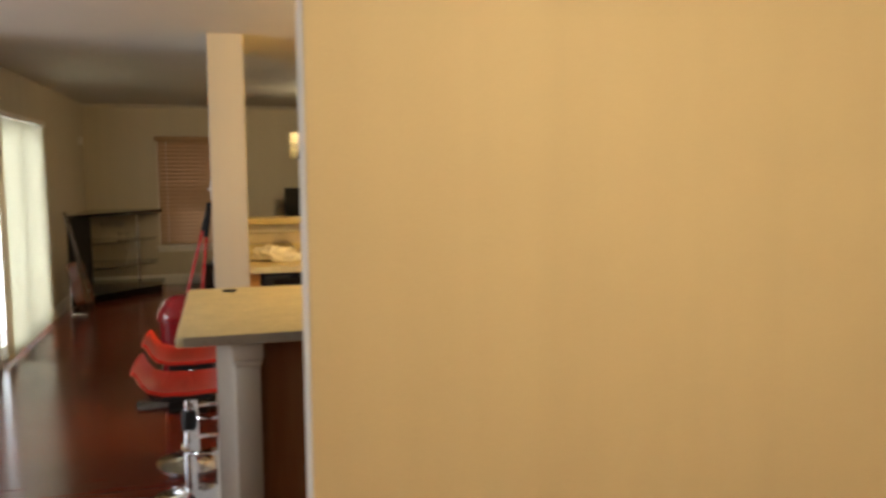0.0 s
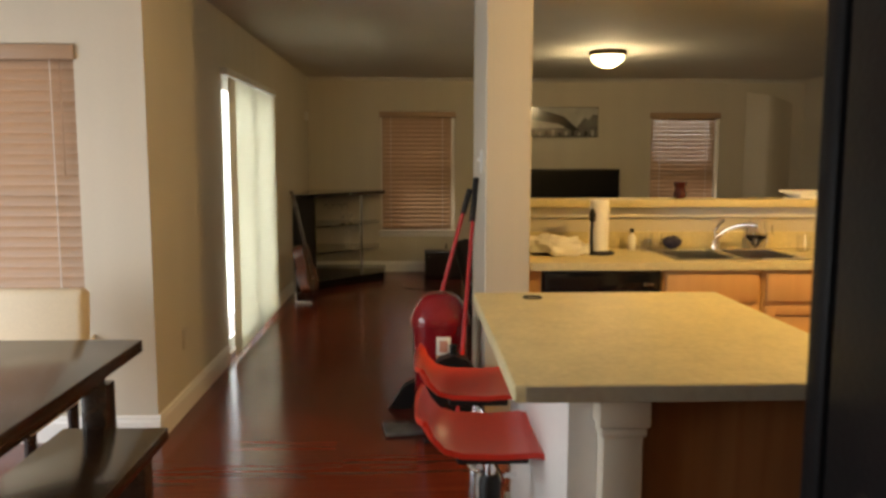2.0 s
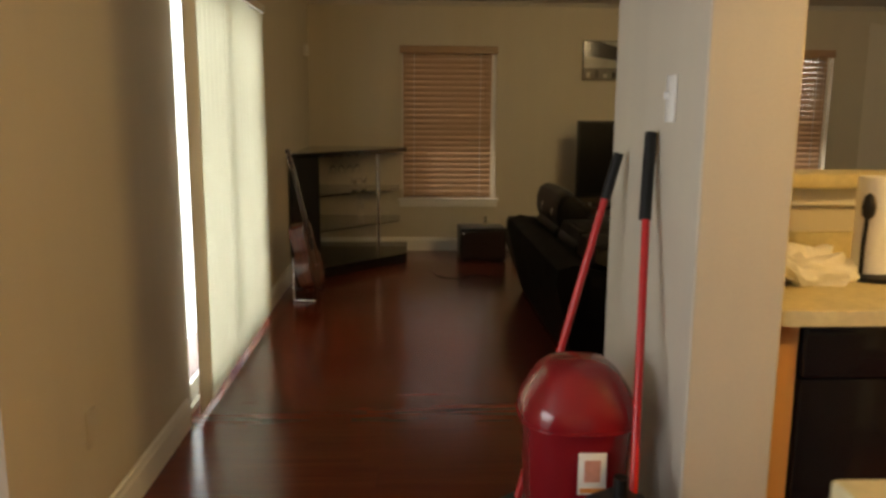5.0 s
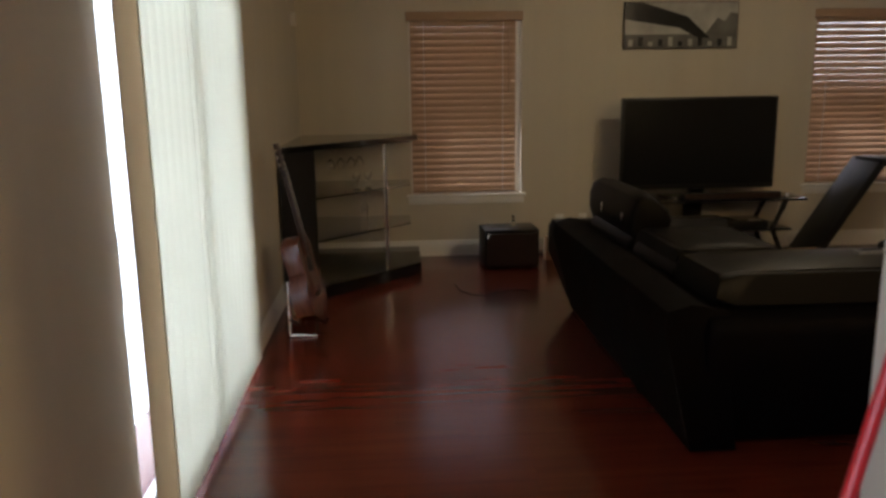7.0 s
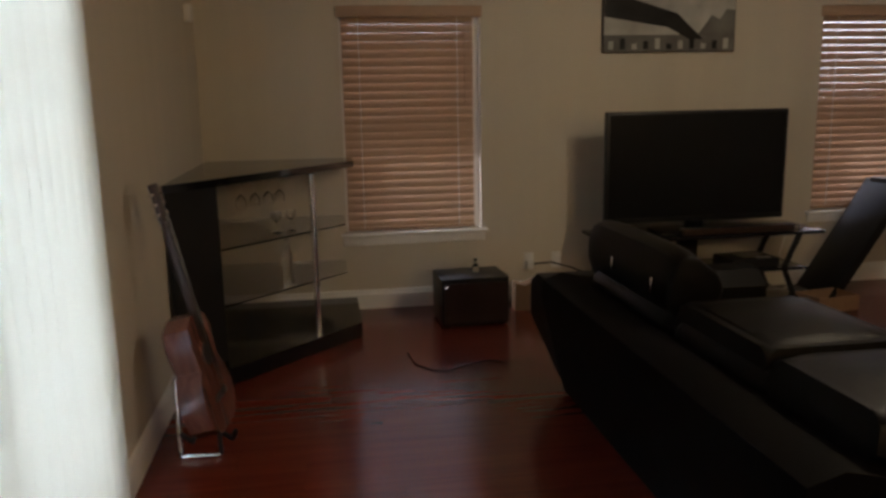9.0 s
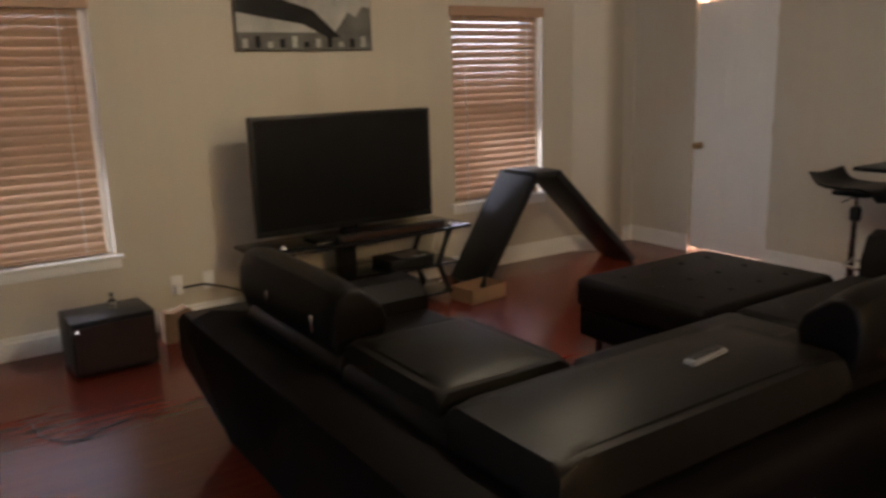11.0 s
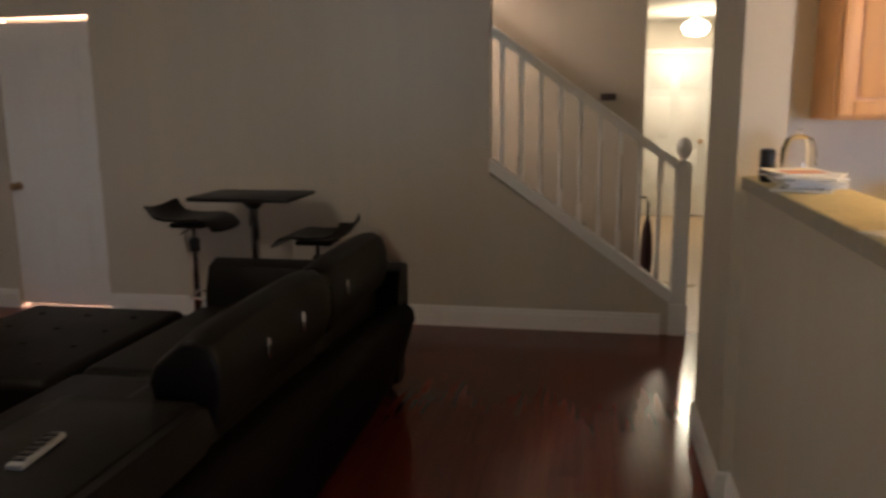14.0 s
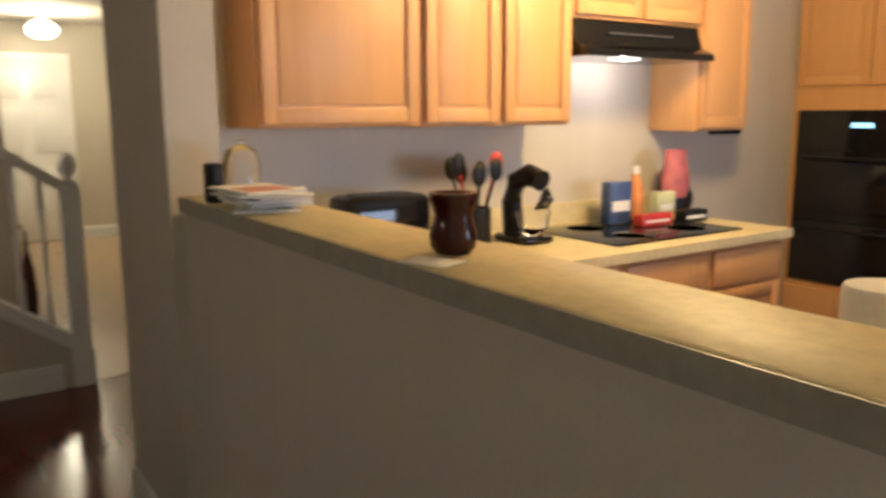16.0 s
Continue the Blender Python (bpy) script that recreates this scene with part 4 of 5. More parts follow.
hd = part("headstock", boxes((-0.036, 0.036, -0.058, -0.040, 0.86, 1.01), bevel=0.006), GUITARD, gt)
for z in (0.89, 0.93, 0.97):
    for sx in (-1, 1):
        part("tuning_peg", rod(bmesh.new(), (sx * 0.036, -0.05, z), (sx * 0.058, -0.05, z), 0.008, seg=10), CHROME, hd)
for i in range(6):
    x = -0.016 + i * 0.0064
    part("string", rod(bmesh.new(), (x, -0.069, 0.13), (x, -0.069, 0.88), 0.0008, seg=5), STEEL, gt)
sn = thing("alarm_sensor", "small white alarm sensor high in the corner", "sensor", pose(-0.985, 11.9, 1.93))
part("body", boxes((-0.014, 0.03, -0.03, 0.03, -0.05, 0.05), bevel=0.01), WHITE, sn)

# ---- bar stools: red by the island, black by the pub table ----


def stool(name, label, seat_mat, seat_z, m, group, lip=1.0):
    root = thing(name, label, "stool", m, group)
    prof = [(-0.238, 0.100 * lip), (-0.226, 0.096 * lip), (-0.202, 0.050 * lip), (-0.168, 0.016 * lip), (-0.11, 0.0), (0.02, 0.008), (0.13, 0.014), (0.20, -0.004), (0.245, -0.046)]
    up = [(x, z + 0.018) for x, z in prof]
    loops = []
    bm = bmesh.new()
    for k in range(9):
        y = -0.19 + 0.38 * k / 8
        e = abs(k - 4) / 4
        pinch, lift = 1 - 0.10 * e ** 3, 0.018 * e * e
        loops.append([bm.verts.new((x * pinch, y, z + lift * (1.3 if x < -0.1 else 0.6))) for x, z in prof + up[::-1]])
    n = len(loops[0])
    for a, b in zip(loops, loops[1:]):
        for i in range(n):
            bm.faces.new((a[i], a[(i + 1) % n], b[(i + 1) % n], b[i]))
    bm.faces.new(loops[0])
    bm.faces.new(loops[-1][::-1])
    bm.transform(Matrix.Translation((0, 0, seat_z)))
    part("seat", bm, seat_mat, root)
    part("underplate", boxes((-0.11, 0.11, -0.10, 0.10, seat_z - 0.03, seat_z - 0.004), bevel=0.006), BLACK, root)
    part("gas_lift", rod(bmesh.new(), (0, 0, 0.28), (0, 0, seat_z - 0.028), 0.018, seg=18), CHROME, root)
    part("column", lathe(bmesh.new(), [(0.030, 0.02), (0.028, 0.30), (0.024, seat_z - 0.2), (0.001, seat_z - 0.195)], seg=20), CHROME, root)
    part("boot", lathe(bmesh.new(), [(0.034, seat_z - 0.19), (0.036, seat_z - 0.12), (0.026, seat_z - 0.10), (0.001, seat_z - 0.099)], seg=18), BLACK, root)
    part("base", lathe(bmesh.new(), [(0.195, 0.0), (0.195, 0.008), (0.15, 0.018), (0.06, 0.030), (0.034, 0.055), (0.001, 0.056)], seg=36), CHROME, root)
    ring = [(0.09 + 0.12 * math.cos(a), 0.13 * math.sin(a), 0.27) for a in (2 * math.pi * i / 24 for i in range(25))]
    part("footrest", tube(bmesh.new(), ring, 0.010, 8), CHROME, root)
    part("lever", tube(bmesh.new(), [(0, -0.03, seat_z - 0.035), (0.02, -0.16, seat_z - 0.045), (0.02, -0.20, seat_z - 0.05)], 0.005, 8), CHROME, root)
    return root


stool("bar_stool", "red vinyl bar stool on a chrome pedestal by the island", REDSEAT, 0.545, pose(0.540, 4.72, 0), "red bar stools")
stool("bar_stool", "red vinyl bar stool on a chrome pedestal by the island", REDSEAT, 0.555, pose(0.540, 5.25, 0), "red bar stools")
stool("pub_stool", "black bar stool on a chrome pedestal beside the tall table", BLACK, 0.735, pose(4.78, 9.93, 0, 0, 0, -90), "black pub stools", 0.8)
stool("pub_stool", "black bar stool on a chrome pedestal beside the tall table", BLACK, 0.645, pose(4.78, 9.12, 0, 0, 0, 90), "black pub stools", 0.9)
pt = thing("pub_table", "small square black pub table on a chrome pedestal", "table", pose(4.79, 9.53, 0))
part("tabletop", boxes((-0.235, 0.235, -0.32, 0.32, 0.885, 0.91), bevel=0.006), BLACK, pt)
part("column", rod(bmesh.new(), (0, 0, 0.03), (0, 0, 0.885), 0.032, seg=20), CHROME, pt)
part("base", lathe(bmesh.new(), [(0.22, 0.0), (0.22, 0.008), (0.08, 0.03), (0.034, 0.05), (0.001, 0.05)], seg=36), CHROME, pt)
part("collar", lathe(bmesh.new(), [(0.034, 0.82), (0.09, 0.884), (0.001, 0.885)], seg=20), BLACK, pt)

# ---- lamps ----
cl = thing("ceiling_lamp", "lit frosted bowl ceiling lamp with a bronze rim", "lamp", pose(2.10, 9.68, H))
part("rim", lathe(bmesh.new(), [(0.165, -0.002), (0.175, -0.03), (0.16, -0.045), (0.001, -0.045)], seg=36), BRASS, cl)
part("bowl", lathe(bmesh.new(), [(0.155, -0.046), (0.145, -0.085), (0.10, -0.125), (0.04, -0.145), (0.001, -0.148)], seg=36), BULB, cl, "glowing frosted glass bowl")
cl = thing("kitchen_lamp", "lit frosted bowl ceiling lamp over the kitchen", "lamp", pose(2.36, 5.3, H))
part("rim", lathe(bmesh.new(), [(0.165, -0.002), (0.175, -0.03), (0.16, -0.045), (0.001, -0.045)], seg=36), BRASS, cl)
part("bowl", lathe(bmesh.new(), [(0.155, -0.046), (0.145, -0.085), (0.10, -0.11), (0.001, -0.115)], seg=36), BULB, cl, "glowing frosted glass bowl")
# assumed bowl for the entry fill, never in view
cl = thing("entry_fill_bowl", "added unseen bowl ceiling lamp to light the entry", "lamp", pose(1.7, 0.7, H))
part("rim", lathe(bmesh.new(), [(0.165, -0.002), (0.175, -0.03), (0.16, -0.045), (0.001, -0.045)], seg=36), BRASS, cl)
part("bowl", lathe(bmesh.new(), [(0.155, -0.046), (0.145, -0.085), (0.10, -0.11), (0.001, -0.115)], seg=36), BULB, cl, "glowing frosted glass bowl")
# unseen bowl made up to go with the stair fill light
cl = thing("stair_fill_bowl", "added unseen bowl ceiling lamp to brighten the stairs", "lamp", pose(5.8, 9.3, H))
part("rim", lathe(bmesh.new(), [(0.125, -0.002), (0.135, -0.03), (0.12, -0.045), (0.001, -0.045)], seg=36), BRASS, cl)
part("bowl", lathe(bmesh.new(), [(0.115, -0.046), (0.105, -0.085), (0.07, -0.11), (0.001, -0.115)], seg=36), BULB, cl, "glowing frosted glass bowl")
hl = thing("hall_lamp", "lit glass globe lamp hanging in the hall", "lamp", pose(9.9, 6.35, H))
part("canopy", lathe(bmesh.new(), [(0.07, -0.002), (0.06, -0.02), (0.02, -0.05), (0.001, -0.05)], seg=24), BRASS, hl)
part("globe", lathe(bmesh.new(), [(0.03, -0.05), (0.11, -0.09), (0.15, -0.15), (0.12, -0.21), (0.05, -0.24), (0.001, -0.245)], seg=28), BULB_HALL, hl, "glowing glass globe")

# ---- kitchen ----


def cabinet_door(root, face, a0, a1, z0, z1, axis, out_sign, material=None, knob_at=None):
    """A framed door on a cabinet front. axis 0: the front lies across x and a runs along y; axis 1: the other way round."""
    material = material or OAK
    def b(bm, p0, p1, u0, u1, w0, w1, bev=0.0):
        p0, p1 = sorted((face + out_sign * p0, face + out_sign * p1))
        if axis == 0:
            box(bm, p0, p1, u0, u1, w0, w1, bev)
        else:
            box(bm, u0, u1, p0, p1, w0, w1, bev)
    s = 0.050
    bm = bmesh.new()
    b(bm, 0.001, 0.009, a0 + 0.02, a1 - 0.02, z0 + 0.02, z1 - 0.02)
    d = part("door", bm, material, root)
    for name, u0, u1, w0, w1 in (("stile", a0, a0 + s, z0, z1), ("stile", a1 - s, a1, z0, z1), ("rail", a0 + s, a1 - s, z0, z0 + s), ("rail", a0 + s, a1 - s, z1 - s, z1)):
        bm = bmesh.new()
        b(bm, 0.010, 0.021, u0, u1, w0, w1, 0.004)
        part(name, bm, material, d)
    bm = bmesh.new()
    b(bm, 0.0095, 0.0135, a0 + s + 0.012, a1 - s - 0.012, z0 + s + 0.012, z1 - s - 0.012, 0.003)
    part("panel", bm, material, d)
    return d


def drawer(root, face, a0, a1, z0, z1, axis, out_sign):
    p0, p1 = sorted((face + out_sign * 0.001, face + out_sign * 0.020))
    bm = bmesh.new()
    if axis == 0:
        box(bm, p0, p1, a0, a1, z0, z1, 0.006)
    else:
        box(bm, a0, a1, p0, p1, z0, z1, 0.006)
    return part("drawer_front", bm, OAK, root)


# upper cabinets on the east wall
for (y0, y1, z0, z1, doors) in ((6.078, 6.69, 1.375, 2.14, 1), (5.352, 6.074, 1.372, 2.14, 2), (4.55, 5.348, 1.80, 2.14, 2), (4.17, 4.546, 1.33, 2.14, 1)):
    c = thing("wall_cabinet", "honey oak wall cabinet with framed panel doors", "cabinet", group="wall cabinets")
    part("body", boxes((3.26, 3.538, y0, y1, z0, z1), bevel=0.002), OAK, c)
    w = (y1 - y0) / doors
    for i in range(doors):
        cabinet_door(c, 3.26, y0 + w * i + 0.012, y0 + w * (i + 1) - 0.012, z0 + 0.014, z1 - 0.03, 0, -1)
hood = thing("range_hood", "black range hood under the short oak cabinets", "range hood")
bm = prism(bmesh.new(), [(3.538, 1.795), (3.265, 1.795), (3.235, 1.705), (3.17, 1.675), (3.165, 1.645), (3.538, 1.645)], 1, 4.555, 5.345)
part("body", soften(bm, 0.006, 2), GLOSS, hood)
part("vent_slot", boxes((3.240, 3.252, 4.75, 5.15, 1.742, 1.750)), STEEL, hood)
part("light_lens", boxes((3.22, 3.29, 4.98, 5.10, 1.640, 1.645)), CHARGE, hood, "small lit hood lamp lens")

# east base run
for y0, y1 in ((4.42, 4.93), (4.935, 5.45), (5.455, 6.24)):
    c = thing("base_cabinet", "honey oak base cabinet with a drawer over a door", "cabinet", group="base cabinets")
    part("body", boxes((2.86, 3.538, y0, y1, 0.10, 0.87)), OAK, c)
    part("toe_kick", boxes((2.93, 3.538, y0, y1, 0.0, 0.099)), GUITARD, c)
    drawer(c, 2.86, y0 + 0.02, y1 - 0.02, 0.70, 0.85, 0, -1)
    cabinet_door(c, 2.86, y0 + 0.02, y1 - 0.02, 0.13, 0.68, 0, -1)
wt = thing("worktop", "beige speckled laminate L-shaped kitchen worktop", "worktop")
part("slab", soften(prism(bmesh.new(), [(0.887, 6.25), (2.82, 6.25), (2.82, 4.40), (3.538, 4.40), (3.538, 6.878), (3.064, 6.878), (3.064, 6.898), (2.36, 6.898), (2.36, 6.34), (1.68, 6.34), (1.68, 6.898), (0.887, 6.898)], 2, 0.871, 0.91), 0.006, 2), LAM, wt)
part("back_strip", boxes((1.69, 2.35, 6.80, 6.898, 0.872, 0.909)), LAM, wt)
part("backsplash", boxes((0.89, 3.06, 6.872, 6.897, 0.911, 1.01), bevel=0.004), LAM, wt)
part("backsplash", boxes((3.51, 3.537, 4.41, 6.86, 0.911, 1.01), bevel=0.004), LAM, wt)
# half wall finish and breakfast bar
bt = thing("breakfast_bar", "beige laminate breakfast bar ledge on the half wall", "counter")
part("ledge", soften(boxes((0.89, 3.03, 6.80, 7.014, 1.157, 1.202)), 0.007, 2), LAM, bt)
# thin strip carrying the painted shade of the ledge's front
part("edge_shade", boxes((0.89, 3.03, 7.0145, 7.0175, 1.159, 1.199)), LAM_SHADE, bt, "laminate front edge with shade painted in")
structure("trim", boxes((0.888, 3.062, 6.872, 6.899, 1.095, 1.155), bevel=0.006), TRIM, "white moulded trim under the breakfast bar", "trim")

# north base run with dishwasher and sink
c = thing("base_cabinet", "narrow honey oak filler beside the dishwasher", "cabinet", group="base cabinets")
part("body", boxes((0.89, 0.955, 6.29, 6.87, 0.0, 0.87)), OAK, c)
dw = thing("dishwasher", "black built-in dishwasher under the worktop", "dishwasher")
part("body", boxes((0.96, 1.575, 6.31, 6.87, 0.0, 0.868)), BLACK, dw)
part("control_panel", boxes((0.965, 1.57, 6.272, 6.309, 0.73, 0.862), bevel=0.008), GLOSS, dw)
part("front_door", boxes((0.965, 1.57, 6.28, 6.309, 0.11, 0.725), bevel=0.006), GLOSS, dw)
part("badge", boxes((1.48, 1.53, 6.2695, 6.2725, 0.79, 0.80)), STEEL, dw)
for x0, x1 in ((1.58, 2.10), (2.105, 2.80)):
    c = thing("base_cabinet", "honey oak sink cabinet with a false drawer front", "cabinet", group="base cabinets")
    part("body", boxes((x0, x1, 6.29, 6.34, 0.10, 0.868), (x0, x1, 6.345, 6.87, 0.10, 0.64)), OAK, c)
    part("toe_kick", boxes((x0, x1, 6.36, 6.5, 0.0, 0.099)), GUITARD, c)
    drawer(c, 6.29, x0 + 0.02, x1 - 0.02, 0.70, 0.85, 1, -1)
    cabinet_door(c, 6.29, x0 + 0.02, x1 - 0.02, 0.13, 0.68, 1, -1)
sk = thing("kitchen_sink", "stainless steel double bowl kitchen sink", "sink")
part("rim", boxes((1.66, 2.38, 6.325, 6.36, 0.911, 0.918), (1.66, 2.38, 6.765, 6.85, 0.911, 0.918), (1.66, 1.70, 6.36, 6.765, 0.911, 0.918), (2.34, 2.38, 6.36, 6.765, 0.911, 0.918), (2.0, 2.04, 6.36, 6.765, 0.900, 0.918), bevel=0.002), STEEL, sk)
for a, b in ((1.70, 2.0), (2.04, 2.34)):
    bm = boxes((a, a + 0.004, 6.36, 6.765, 0.73, 0.911), (b - 0.004, b, 6.36, 6.765, 0.73, 0.911), (a + 0.004, b - 0.004, 6.36, 6.364, 0.73, 0.911), (a + 0.004, b - 0.004, 6.761, 6.765, 0.73, 0.911), (a, b, 6.36, 6.765, 0.722, 0.73))
    bw = part("bowl", bm, STEEL, sk)
    part("drain", lathe(bmesh.new(), [(0.04, 0.73), (0.04, 0.734), (0.001, 0.733)], ((a + b) / 2, 6.56, 0), 20), CHROME, bw)
fa = thing("faucet", "chrome single lever kitchen faucet behind the sink", "faucet", pose(2.05, 6.80, 0.918))
part("base", lathe(bmesh.new(), [(0.028, 0), (0.026, 0.03), (0.020, 0.05), (0.001, 0.05)], seg=20), CHROME, fa)
part("spout", tube(bmesh.new(), [(0, 0, 0.04), (0.01, -0.01, 0.07), (0.05, -0.04, 0.115), (0.10, -0.08, 0.142), (0.15, -0.12, 0.150), (0.18, -0.145, 0.142)], 0.012), CHROME, fa)
part("lever", tube(bmesh.new(), [(0, 0, 0.05), (-0.005, 0.0, 0.10), (0.02, -0.005, 0.15), (0.045, -0.01, 0.165)], 0.009), CHROME, fa)
sp = thing("spray_bottle", "clear round glass jug beside the faucet", "jug", pose(2.30, 6.82, 0.918))
part("body", lathe(bmesh.new(), [(0.04, 0), (0.055, 0.02), (0.06, 0.08), (0.045, 0.14), (0.04, 0.18), (0.038, 0.18), (0.043, 0.14), (0.057, 0.08), (0.001, 0.01)], seg=24), GLASS, sp)
part("handle", tube(bmesh.new(), [(0.055, 0, 0.15), (0.09, 0, 0.13), (0.095, 0, 0.08), (0.06, 0, 0.05)], 0.006), GLASS, sp)
rg = thing("dish_sponge", "red dish cloth lying in the sink", "cloth", pose(2.2, 6.52, 0.73))
part("body", boxes((-0.09, 0.08, -0.06, 0.06, 0.0, 0.03), bevel=0.012), REDPOLE, rg)
ptw = thing("paper_towel_holder", "white paper towel roll on a black holder", "paper towels", pose(1.328, 6.63, 0.911))
part("base", lathe(bmesh.new(), [(0.085, 0), (0.085, 0.012), (0.07, 0.018), (0.001, 0.018)], seg=28), BLACK, ptw)
part("roll", lathe(bmesh.new(), [(0.018, 0.02), (0.052, 0.02), (0.053, 0.025), (0.053, 0.292), (0.050, 0.298), (0.018, 0.298)], seg=32), PAPER, ptw)
part("post", tube(bmesh.new(), [(-0.048, -0.035, 0.01), (-0.052, -0.04, 0.10), (-0.050, -0.045, 0.20)], 0.006), BLACK, ptw)
part("rest_knob", lathe(bmesh.new(), [(0.001, 0.175), (0.016, 0.19), (0.019, 0.215), (0.013, 0.245), (0.001, 0.255)], (-0.05, -0.047, 0), 14), BLACK, ptw)
tw = thing("dish_towel", "crumpled white dish towel on the worktop", "towel", pose(1.10, 6.62, 0.911))
bm = bmesh.new()
bmesh.ops.create_icosphere(bm, subdivisions=4, radius=1.0)
for v in bm.verts:
    n = noise.noise(v.co * 2.3) * 0.35 + noise.noise(v.co * 5.0) * 0.16
    v.co = Vector((v.co.x * 0.17, v.co.y * 0.11, max(0.0, v.co.z * 0.075 + 0.02))) * (1 + n)
    v.co.z = max(0.0, v.co.z + 0.02 * (1 if v.co.x < -0.05 else 0))
part("cloth", bm, CLOTH, tw)
for x, y, h in ((1.63, 6.76, 0.10), (1.70, 6.80, 0.085), (2.52, 6.70, 0.09)):
    g = thing("drinking_glass", "clear drinking glass on the worktop", "glass", pose(x, y, 0.919 if 1.66 < x < 2.38 else 0.911), "glasses by the sink")
    part("cup", lathe(bmesh.new(), [(0.030, 0), (0.036, h), (0.034, h), (0.028, 0.006), (0.001, 0.006)], seg=20), GLASS, g)
so = thing("soap_bottle", "small white soap bottle by the sink", "bottle", pose(1.56, 6.80, 0.911))
part("body", lathe(bmesh.new(), [(0.022, 0), (0.024, 0.01), (0.024, 0.07), (0.012, 0.09), (0.010, 0.105), (0.001, 0.106)], seg=18), WHITE, so)
part("cap", lathe(bmesh.new(), [(0.013, 0.10), (0.013, 0.125), (0.001, 0.126)], seg=14), BLACK, so)
wo = thing("dark_scrubber", "bunched dark scrubbing cloth beside the sink", "cloth", pose(1.80, 6.81, 0.919))
bm = bmesh.new()
bmesh.ops.create_icosphere(bm, subdivisions=3, radius=1.0)
for v in bm.verts:
    v.co = Vector((v.co.x * 0.055, v.co.y * 0.030, v.co.z * 0.035 + 0.034)) * (1 + 0.3 * noise.noise(v.co * 3))
    v.co.z = max(0, v.co.z)
part("cloth", bm, mat("navy_cloth", (0.02, 0.02, 0.05), 0.8, grain=60, amount=0.3, bump=0.4), wo)

# things on the breakfast bar
va = thing("vase", "dark burgundy glazed waisted jar on the bar", "vase", pose(1.87, 6.91, 1.2025))
part("body", lathe(bmesh.new(), [(0.027, 0), (0.037, 0.010), (0.039, 0.028), (0.033, 0.050), (0.030, 0.060), (0.035, 0.075), (0.039, 0.086), (0.039, 0.097), (0.030, 0.097), (0.027, 0.075), (0.001, 0.02)], seg=28), BURG, va)
cd = thing("white_card", "small white card lying on the bar", "card", pose(1.82, 6.985, 1.2025, 0, 0, 20))
part("sheet", boxes((-0.045, 0.045, -0.028, 0.028, 0, 0.002)), PAPER, cd)
rnd = random.Random(9)
PINK = mat("flyer_print", (0.62, 0.30, 0.24), 0.5, grain=20, amount=0.4)
for i in range(7):
    lf = thing("leaflet", "loose white printed leaflet in a small pile", "paper", pose(2.62 + rnd.uniform(-0.05, 0.05), 6.93 + rnd.uniform(-0.02, 0.02), 1.2025 + i * 0.0072, 0, 0, rnd.uniform(-30, 30)), "papers on the bar")
    part("sheet", boxes((-0.105, 0.105, -0.075, 0.075, 0, 0.006)), PAPER, lf)
    part("printed_area", boxes((-0.085, 0.02, -0.055, 0.055, 0.006, 0.0065)), PINK if i == 6 else MIDG if i % 3 == 0 else PAPER, lf)
ca = thing("phone_dock", "small black upright phone on the bar end", "phone", pose(2.80, 6.99, 1.2025))
part("body", boxes((-0.022, 0.022, -0.02, 0.02, 0, 0.10), bevel=0.008), BLACK, ca)
gg = thing("glass_dome", "clear glass cloche on the bar", "glass", pose(2.90, 6.88, 1.2025))
part("dome", lathe(bmesh.new(), [(0.05, 0), (0.052, 0.09), (0.04, 0.125), (0.012, 0.14), (0.012, 0.15), (0.001, 0.156)], seg=24), GLASS, gg)

# things on the east worktop
to = thing("toaster", "black toaster on the worktop against the wall", "toaster", pose(3.30, 6.23, 0.911))
part("body", boxes((-0.09, 0.09, -0.17, 0.17, 0.0, 0.225), bevel=0.03), GLOSS, to)
part("slot_plate", boxes((-0.05, 0.05, -0.11, 0.11, 0.223, 0.227)), BLACK, to)
part("lever", boxes((-0.02, 0.02, -0.185, -0.168, 0.11, 0.13), bevel=0.004), BLACK, to)
po = thing("small_pot", "black lidded pot on the worktop", "pot", pose(3.32, 6.53, 0.911))
part("body", lathe(bmesh.new(), [(0.085, 0), (0.095, 0.01), (0.095, 0.13), (0.09, 0.14), (0.03, 0.165), (0.015, 0.185), (0.001, 0.188)], seg=28), GLOSS, po)
kb = thing("utensil_crock", "black crock full of cooking utensils", "utensils", pose(3.28, 5.82, 0.911))
part("crock", lathe(bmesh.new(), [(0.06, 0), (0.065, 0.01), (0.065, 0.15), (0.060, 0.15), (0.058, 0.02), (0.001, 0.015)], seg=24), BLACK, kb)
for i in range(7):
    a = 2 * math.pi * i / 7
    dx, dy = 0.035 * math.cos(a), 0.035 * math.sin(a)
    u = part("utensil", rod(bmesh.new(), (dx * 0.3, dy * 0.3, 0.02), (dx * 2.4, dy * 2.4, 0.24 + 0.02 * (i % 3)), 0.006, seg=8), REDPOLE if i in (2, 5) else BLACK, kb)
    hm = Matrix.Translation((dx * 2.6, dy * 2.6, 0.28 + 0.02 * (i % 3))) @ Matrix.Diagonal((0.012, 0.032, 0.045, 1))
    hb = bmesh.new()
    bmesh.ops.create_icosphere(hb, subdivisions=2, radius=1.0, matrix=hm)
    part("utensil_head", hb, REDPOLE if i == 5 else BLACK, u)
mx = thing("coffee_maker", "black rounded kitchen mixer on the worktop", "mixer", pose(3.24, 5.60, 0.911))
bm = boxes((-0.10, 0.11, -0.07, 0.07, 0, 0.03), bevel=0.012)
part("base", bm, GLOSS, mx)
